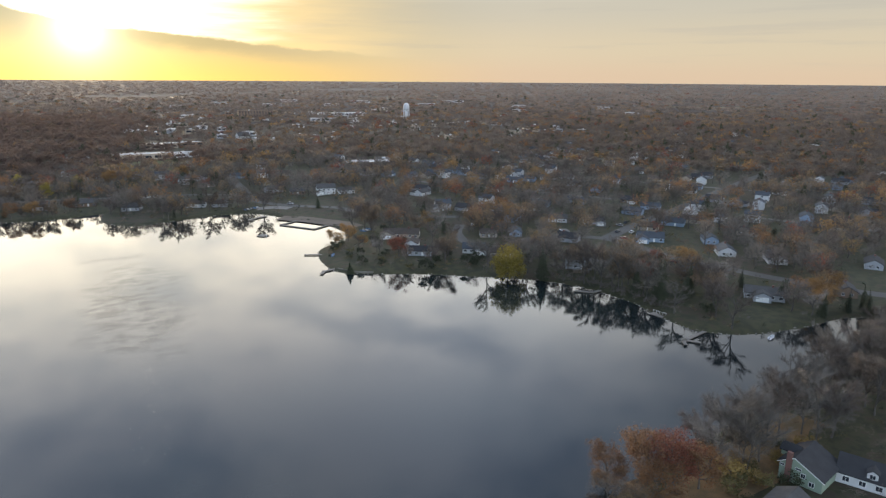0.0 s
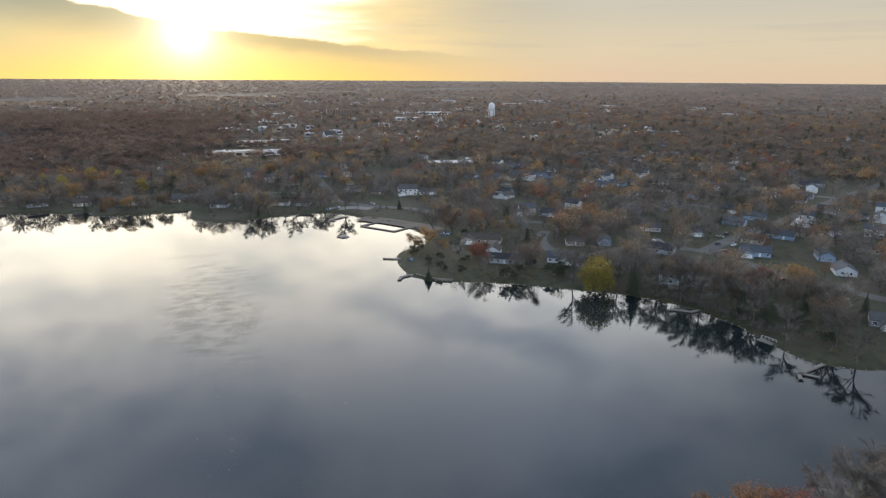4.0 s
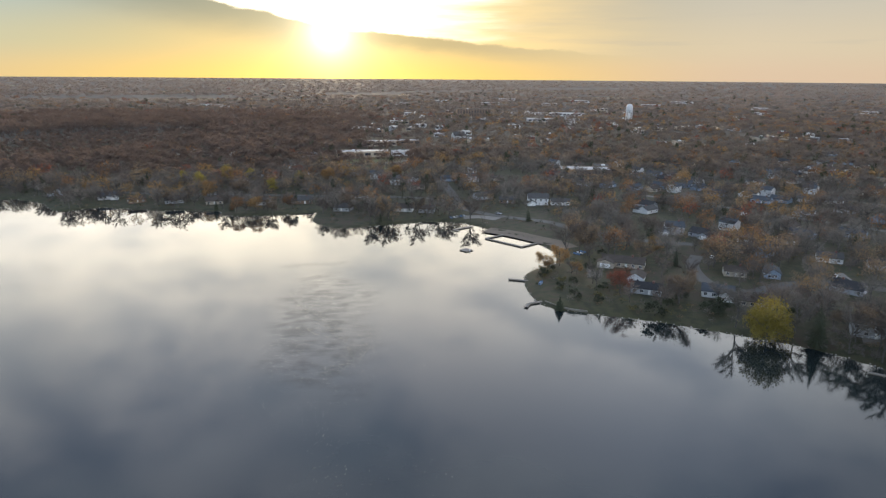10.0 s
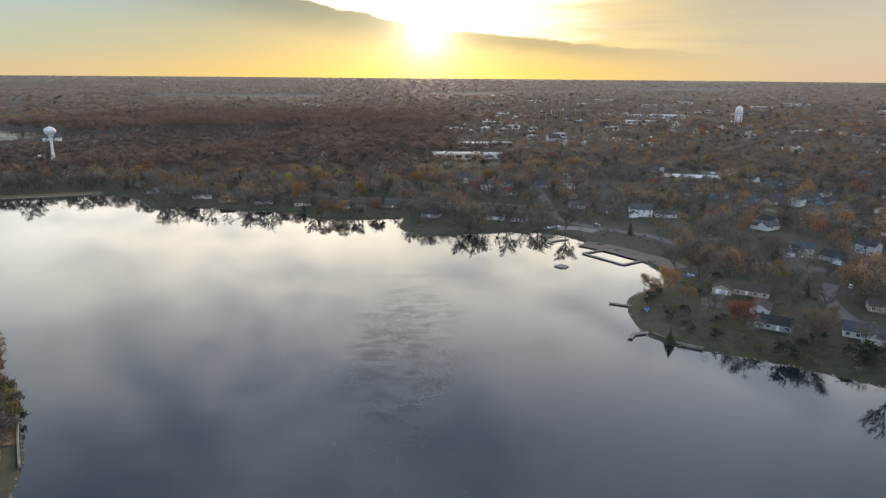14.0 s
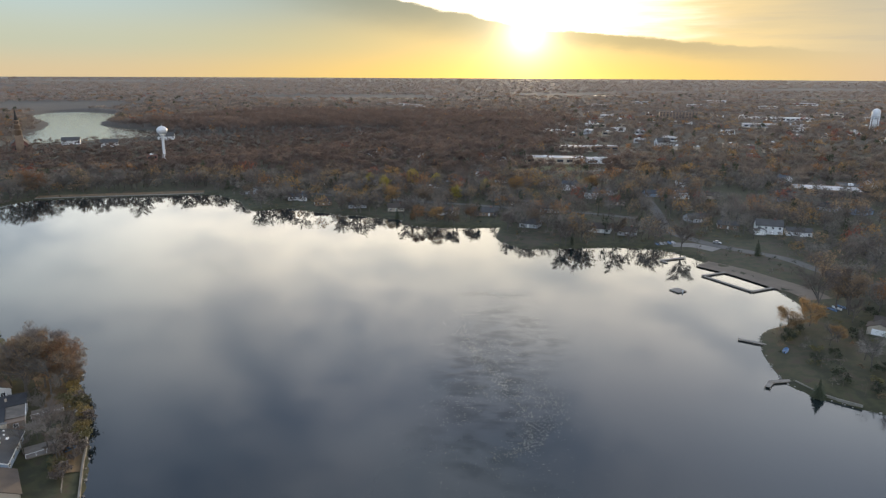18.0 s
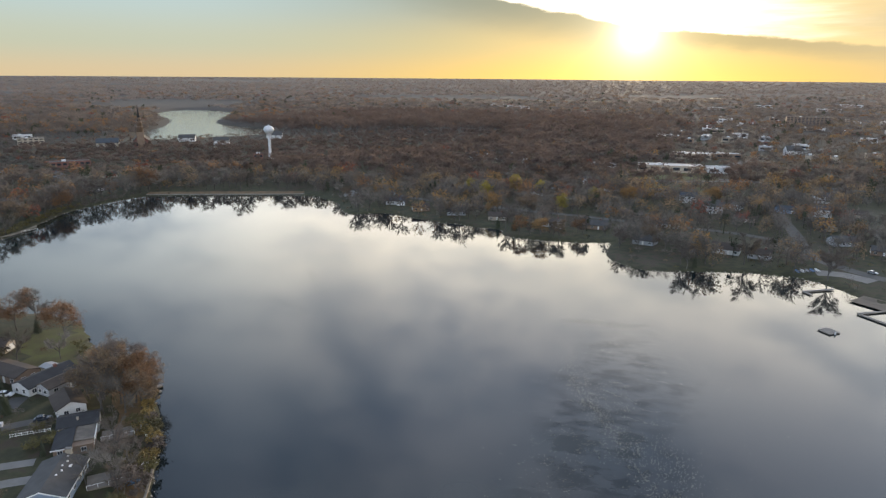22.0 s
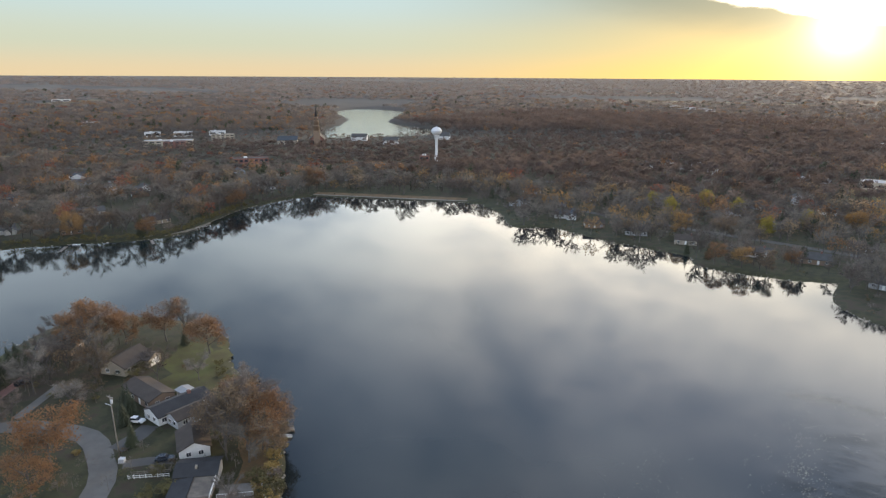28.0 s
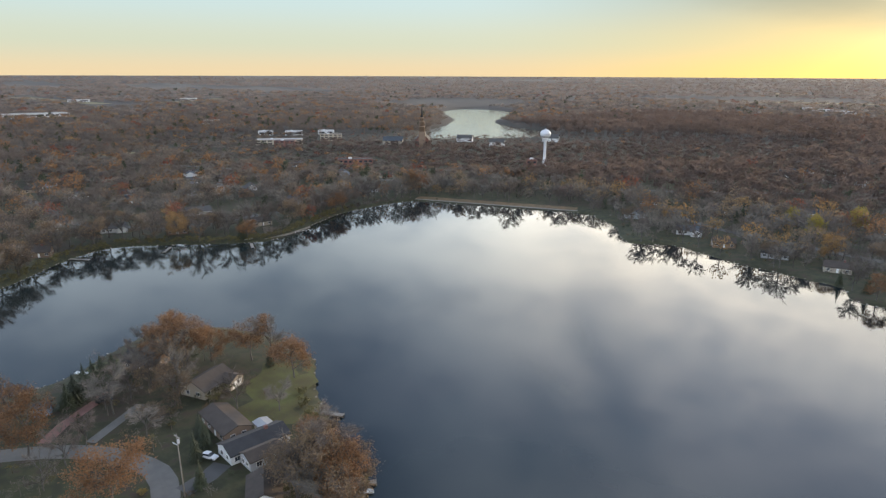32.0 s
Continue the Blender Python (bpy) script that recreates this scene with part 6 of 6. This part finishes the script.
def grove(xy, kind, material, tall, label, seed):
    """Many trees of the middle distance in one mesh, each with limbs and twigs or leaves."""
    if not len(xy):
        return
    r = np.random.default_rng(seed)
    z = height(xy[:, 0], xy[:, 1])
    verts, tris, slot, base = [], [], [], 0
    for (x, y), g in zip(xy, z):
        v, t, wood = SAPLINGS[kind, math.hypot(x, y) > 380][r.integers(4)]
        s, a = tall / 14 * r.uniform(0.6, 1.25), r.uniform(0, 6.28)
        turn = np.array([[math.cos(a), math.sin(a), 0], [-math.sin(a), math.cos(a), 0], [0, 0, r.uniform(0.85, 1.1)]]) * s
        verts.append(v @ turn + (x, y, g - 0.1))
        tris.append(t + base)
        slot.append(np.arange(len(t)) >= wood)
        base += len(v)
    verts, tris = np.vstack(verts), np.vstack(tris)
    me = bpy.data.meshes.new("woods")
    f = len(tris)
    me.vertices.add(len(verts)), me.loops.add(f * 3), me.polygons.add(f)
    me.vertices.foreach_set("co", verts.astype(np.float32).ravel())
    me.loops.foreach_set("vertex_index", tris.astype(np.int32).ravel())
    me.polygons.foreach_set("loop_start", np.arange(0, f * 3, 3, dtype=np.int32))
    me.materials.append(BARK)
    me.materials.append(material)
    me.polygons.foreach_set("material_index", np.concatenate(slot).astype(np.int32))
    me.update()
    me.validate()
    tagged(new("woods", me), label, "trees", kind="stuff")


def scatter(lo, hi, step, seed, grow_with=0.0):
    """Jittered places between two distances, in front of the flight."""
    rng = np.random.default_rng(seed)
    out = []
    r = lo
    while r < hi:
        s = step + grow_with * (r - lo)
        n = int(r * radians(160) / s)
        a = np.radians(-84) + np.radians(160) * (np.arange(n) + rng.uniform(0, 1, n)) / n
        q = r + rng.uniform(0, s, n)
        out.append(np.column_stack([q * np.sin(a), q * np.cos(a)]))
        r += s
    return np.vstack(out)


def clear(p, margin=4.0, shore=3.0, stands=0.0):
    """Those of the places that are off the water, the roads, the houses and the planted trees, and how far inland they lie."""
    d = inland(p[:, 0], p[:, 1])
    ok = d > shore
    for line, width in ROADS:
        lo, hi = line.min(axis=0) - 12, line.max(axis=0) + 12
        i = np.where((p[:, 0] > lo[0]) & (p[:, 0] < hi[0]) & (p[:, 1] > lo[1]) & (p[:, 1] < hi[1]))[0]
        if len(i):
            near = np.min(np.hypot(p[i, None, 0] - line[None, :, 0], p[i, None, 1] - line[None, :, 1]), axis=1)
            ok[i] &= near > width / 2 + margin
    for x, y, r in HOUSES:
        ok &= np.hypot(p[:, 0] - x, p[:, 1] - y) > r * 0.8 + 1.5
    if stands:
        for x, y in STANDS:
            ok &= np.hypot(p[:, 0] - x, p[:, 1] - y) > stands
    return p[ok], d[ok]


KINDS = [("bare grey twigs", WOODGREY), ("bare brown twigs", WOODBROWN), ("dry tan leaves", TAN), ("rust leaves", RUST), ("golden leaves", GOLD), ("dark needles", NEEDLE), ("dark red leaves", RED), ("dull russet oaks", FOREST)]


def woods(p, tall, wide, count, size, seed, words, share, mats=None, boughs=14, low=0.6, lumps=0, limbs=False):
    """Sorts the places into kinds; golden trees keep to the east, russet woods to the west."""
    if not len(p):
        return
    r = np.random.default_rng(seed)
    s = np.array([share] * len(p))
    west = np.clip((-p[:, 0] - 150) / 200, 0, 1)
    s[:, 4] *= 1 - 0.75 * west
    s[:, 2] *= 1 - 0.4 * west
    s[:, 3] *= 1 + 1.0 * west
    east = np.clip((p[:, 0] - 100) / 150, 0, 1)
    s[:, 2] *= 1 + 0.2 * east
    s[:, 4] *= 1 + 0.3 * east
    drift = np.array([noise.noise(Vector((x * 0.011, y * 0.011, 7.0))) for x, y in p])
    s[:, 7] += 6.0 * np.clip((p[:, 1] - 560) / 80, 0, 1) * np.clip((140 - p[:, 0]) / 420, 0, 1) * np.clip((1700 - p[:, 1]) / 200, 0, 1) * np.clip((p[:, 0] + 720) / 60, 0, 1)
    s[:, 2] *= np.clip(1 + 2.2 * drift, 0.1, 3)
    s[:, 4] *= np.clip(1 + 3.0 * drift, 0.05, 4)
    s[:, 3] *= np.clip(1 - 2.2 * drift, 0.1, 3)
    cum = np.cumsum(s / s.sum(axis=1, keepdims=True), axis=1)
    pick = (r.uniform(0, 1, (len(p), 1)) > cum).sum(axis=1)
    for i, (n, m) in enumerate(KINDS):
        if limbs and i != 5:
            grove(p[pick == i], "bare" if i < 2 else "leafy", (TWIG, TWIG_WARM)[i] if i < 2 else m, tall, words + " " + n, seed + i)
            continue
        canopy("woods", p[pick == i], tall * (1.15 if i == 5 else 1.25 if i == 7 else 1), wide * (0.5 if i == 5 else 1), count, size, mats[i] if mats else m, words + " " + n, seed + i, i < 2, boughs, low, 1 if i == 5 else lumps)


p, d = clear(scatter(150, 640, 8.8, 1), 3.2, 1.4, 4.0)
open_ground = ((p[:, 0] > 90) & (p[:, 0] < 178) & (p[:, 1] > 178) & (p[:, 1] < 275)) | (np.hypot(p[:, 0] - 222, p[:, 1] - 84) < 24) | ((p[:, 0] > 100) & (p[:, 0] < 150) & (p[:, 1] > 300) & (p[:, 1] < 400)) \
    | (np.hypot(p[:, 0] - 18, p[:, 1] - 388) < 18) | ((p[:, 0] > -270) & (p[:, 0] < -80) & (p[:, 1] < 235)) | (np.abs((p[:, 1] - 458) - (p[:, 0] + 363) * 0.36) < 7) & (p[:, 0] > -363) & (p[:, 0] < -240) \
    | ((p[:, 1] < 40) & (p[:, 0] > 0))
p, d = p[~open_ground], d[~open_ground]
rng = np.random.default_rng(3)
north = (p[:, 1] > 370) & (p[:, 0] > -250) & (p[:, 0] < 90)
first = (d < 20) & (rng.uniform(0, 1, len(p)) < np.where(north, 0.55, 0.75))
for x, y in p[first]:
    share = [0.63, 0.07, 0.20, 0.04, 0.0, 0.06] if x > -150 else [0.75, 0.06, 0.13, 0.01, 0.0, 0.05]
    k = rng.choice(["bare", "rust", "tan", "gold", "red", "spruce"], p=share)
    plant(str(k), x, y, rng.uniform(0.55, 0.85) if y > 370 and -250 < x < 90 else rng.uniform(0.85, 1.3))
SHARE = [0.36, 0.31, 0.14, 0.065, 0.04, 0.06, 0.025, 0.0001]
glade = np.array([noise.noise(Vector((x * 0.02, y * 0.02, 4.0))) for x, y in p]) > 0.33
thin = glade | (p[:, 0] > 150) & (rng.uniform(0, 1, len(p)) < 0.2)
rest = p[~first & ~thin & ~(north & (d < 14) & (rng.uniform(0, 1, len(p)) < 0.6))]


def thinned(p, seed, deep=22.0, half=6.0, keep=0.5):
    """The places left once most trees of the front gardens, on the lake side of the houses, are gone."""
    r = np.random.default_rng(seed)
    out = np.zeros(len(p), bool)
    streets = [(x, y, 0) for line, width in ROADS if width >= 7 and 180 < line[:, 0].mean() < 460 for x, y in line[::2]]
    for x, y, _ in HOUSES + streets:
        if -330 < x < 60 or y < 20:
            continue
        ex, ey = (0, -60) if x > 0 else (-20, 80)
        n = math.hypot(x - ex, y - ey)
        ux, uy = (ex - x) / n, (ey - y) / n
        along, across = (p[:, 0] - x) * ux + (p[:, 1] - y) * uy, (p[:, 0] - x) * uy - (p[:, 1] - y) * ux
        out |= (along > 0) & (along < deep) & (np.abs(across) < half)
    return p[~(out & (r.uniform(0, 1, len(p)) > keep))]


rest = thinned(rest, 91)
close = np.hypot(rest[:, 0], rest[:, 1]) < 650
woods(rest[close], 13.0, 5.4, 400, 0.5, 11, "suburban trees with", SHARE, None, 22, limbs=True)
FAR_SHARE = [0.43, 0.37, 0.07, 0.045, 0.02, 0.05, 0.015, 0.0001]
q, _ = clear(scatter(640, 1300, 9.8, 2, 0.005), 0.5)
pond_front = (reach(POND, q[:, 0], q[:, 1]) < 150) & (np.hypot(q[:, 0], q[:, 1]) < 1130)
pond_side = (reach(POND, q[:, 0], q[:, 1]) < 380) & (np.hypot(q[:, 0], q[:, 1]) < 1130) & ~pond_front
front, lower, q = q[pond_front], q[pond_side], q[~pond_front & ~pond_side]
woods(lower, 8.0, 5.8, 60, 1.1, 61, "lower trees before the second lake with", FAR_SHARE, None, 14, 0.3, 3)
town = (q[:, 0] > 40) & (q[:, 0] < 760) & (q[:, 1] > 760) & (np.random.default_rng(9).uniform(0, 1, len(q)) < 0.45)
woods(thinned(q[~town], 92, 40.0, 8.0, 0.45), 13, 6.8, 105, 1.35, 31, "distant trees with", FAR_SHARE, None, 18, 0.3, 1)
q, _ = clear(scatter(1300, 4600, 15, 4, 0.0125), 1.0, 16.0)
q = q[~((q[:, 0] > 100) & (q[:, 0] < 800) & (q[:, 1] < 1750) & (np.random.default_rng(7).uniform(0, 1, len(q)) < 0.35))]
bare_field = np.array([noise.noise(Vector((x * 0.0016, y * 0.0026, 0.5))) for x, y in q]) > np.where(np.hypot(q[:, 0], q[:, 1]) > 1900, 0.40, 0.9)
woods(front, 5.0, 3.6, 40, 0.85, 71, "low waterside trees with", FAR_SHARE, None, 10, 0.3, 2)
q = q[~bare_field]
# with distance more trees take the colours that have haze mixed in
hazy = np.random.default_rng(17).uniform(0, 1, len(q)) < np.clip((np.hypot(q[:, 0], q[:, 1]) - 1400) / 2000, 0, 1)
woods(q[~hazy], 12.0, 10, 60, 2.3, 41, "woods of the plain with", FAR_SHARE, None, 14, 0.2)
woods(q[hazy], 9.0, 18, 42, 3.4, 51, "far woods with", FAR_SHARE, [HAZETWIG, HAZETWIG, HAZERED, HAZERED, HAZERED, HAZETWIG, HAZERED, FOREST], 14, 0.1)


def brush():
    """Brushwood along the wooded banks."""
    r = np.random.default_rng(77)
    pts = []
    for a, b in zip(SHORE, np.roll(SHORE, -1, axis=0)):
        m = (a + b) / 2
        wooded = m[0] < -330 and m[1] < 452 or m[0] > 175 and 95 < m[1] < 165 or 0 < m[1] < 50 and m[0] > 90
        if not wooded:
            continue
        e = (b - a) / (np.linalg.norm(b - a) + 1e-9)
        for _ in range(6):
            pts.append(a + (b - a) * r.uniform(0, 1) + np.array([-e[1], e[0]]) * -r.uniform(0.6, 6.0))
    pts = np.array(pts)
    d = inland(pts[:, 0], pts[:, 1])
    pts = pts[d > 0.3]
    half = len(pts) // 2
    canopy("brush", pts[:half], 3.4, 2.0, 70, 0.45, TWIG, "grey brushwood along the wooded banks", 78, True, 8)
    canopy("brush", pts[half:], 3.2, 1.9, 90, 0.4, SHRUB, "olive brushwood along the wooded banks", 79, False, 8)


brush()


def garden_brush(x0, x1, y0, y1, count, seed, words, leaf=60):
    """Low shrubs, saplings and hedges between the houses."""
    r = np.random.default_rng(seed)
    p = np.column_stack([r.uniform(x0, x1, count), r.uniform(y0, y1, count)])
    p, d = clear(p, 0.6, 1.5)
    patchy = np.array([noise.noise(Vector((x * 0.045, y * 0.045, 3.0))) for x, y in p]) > -0.08
    p = p[patchy]
    part_of = r.integers(0, 5, len(p))
    for i, (mat, tall, wide, size, bare, n) in enumerate(((TWIG, 4.4, 2.2, 0.5, True, "bare grey"), (SHRUB, 2.4, 1.8, 0.45, False, "olive"), (NEEDLE, 3.0, 1.4, 0.45, False, "dark evergreen"), (TWIG_WARM, 5.2, 2.6, 0.5, True, "bare brown"),
                                                           (TAN, 2.6, 1.8, 0.45, False, "dry tan"))):
        canopy("shrubbery", p[part_of == i], tall, wide, leaf, size * (34 / leaf) ** 0.5, mat, n + " shrubs " + words, seed + i, bare, 9, 0.5)


garden_brush(85, 420, 40, 420, 2600, 131, "in the gardens of the east shore")
garden_brush(-260, 120, 370, 620, 1300, 141, "in the gardens of the north shore")
garden_brush(-560, -330, 150, 520, 900, 151, "under the trees of the far shore")
garden_brush(90, 290, -30, 40, 320, 161, "under the trees of the near wood", 110)
garden_brush(-250, -95, 120, 205, 420, 171, "in the gardens of the near point", 150)


# ---- floating weed and shore stones ----
def floating_weed():
    """Rafts of weed flecks: dense along winding filaments, loose over the shallow."""
    r = np.random.default_rng(12)
    pts = []
    for line, n, wide in (([(-5, 226), (0, 214), (8, 196), (14, 181), (14, 164)], 1300, 2.2), ([(-16, 285), (-4, 288), (6, 286), (14, 290)], 1100, 2.2), ([(-12, 262), (-8, 232), (4, 210), (18, 190)], 700, 2.2),
                          ([(16, 205), (22, 188), (16, 170), (4, 158)], 800, 2.6), ([(-12, 168), (-6, 150), (3, 128), (7, 100), (6, 78)], 260, 5.0), ([(-146, 316), (-132, 300), (-126, 290)], 350, 2.0),
                          ([(-146, 276), (-128, 268), (-116, 261)], 350, 2.5), ([(-42, 196), (-41, 236)], 160, 4.0), ([(22, 120), (34, 94)], 70, 5.0)):
        c = spline(line, 1.0)
        at = c[r.integers(0, len(c), n)] + r.normal(0, 1, (n, 2)) * wide * r.uniform(0.3, 1.5, (n, 1))
        pts.append(at)
    n = 6500
    x, y = 4 + r.normal(0, 14, n), 222 + r.normal(0, 38, n)
    keep = np.array([noise.noise(Vector((a * 0.05, b * 0.05, 2.0))) + 0.9 * noise.noise(Vector((a * 0.2, b * 0.26, 5.0))) for a, b in zip(x, y)]) > 0.16
    pts.append(np.column_stack([x[keep], y[keep]]))
    verts, faces = [], []
    for a, b in np.vstack(pts):
        s, k = r.uniform(0.03, 0.10), r.uniform(0, 6.28)
        base = len(verts)
        for j in range(5):
            q = k + j * 1.2566
            e = s * r.uniform(0.5, 1.3)
            verts.append((a + 1.6 * e * math.cos(q), b + e * math.sin(q), 0.03))
        faces.append(tuple(range(base, base + 5)))
    tagged(new("floating_weed", mesh_from("floating_weed", verts, faces, [WEED])), "pale flecks of floating weed on the lake", "weed", kind="stuff")


def shore_stones():
    r = np.random.default_rng(13)
    verts, faces = [], []
    line = SHORE[::1]
    for a, b in zip(line, np.roll(line, -1, axis=0)):
        m = (a + b) / 2
        if m[1] < -5 and m[0] < 60:
            continue
        for _ in range(4):
            p = a + (b - a) * r.uniform(0, 1) + r.normal(0, 0.45, 2)
            s = r.uniform(0.15, 0.5)
            base = len(verts)
            z = 0.08
            ring = [(p[0] + s * math.cos(k) * r.uniform(0.7, 1.2), p[1] + s * math.sin(k) * r.uniform(0.7, 1.2)) for k in (0, 1.05, 2.1, 3.14, 4.2, 5.2)]
            verts += [(u, v, z - 0.4) for u, v in ring] + [(p[0] + 0.6 * (u - p[0]), p[1] + 0.6 * (v - p[1]), z + s * r.uniform(0.35, 0.7)) for u, v in ring]
            faces += [(base + k, base + (k + 1) % 6, base + 6 + (k + 1) % 6, base + 6 + k) for k in range(6)] + [tuple(range(base + 6, base + 12))]
    tagged(new("shore_stones", mesh_from("shore_stones", verts, faces, [STONE])), "pale boulders along the water's edge", "stones", kind="stuff")


floating_weed()
shore_stones()
for group in (*PROTO.values(), proto_house):
    for ob in group:
        for o in (*ob.children_recursive, ob):
            bpy.data.objects.remove(o)
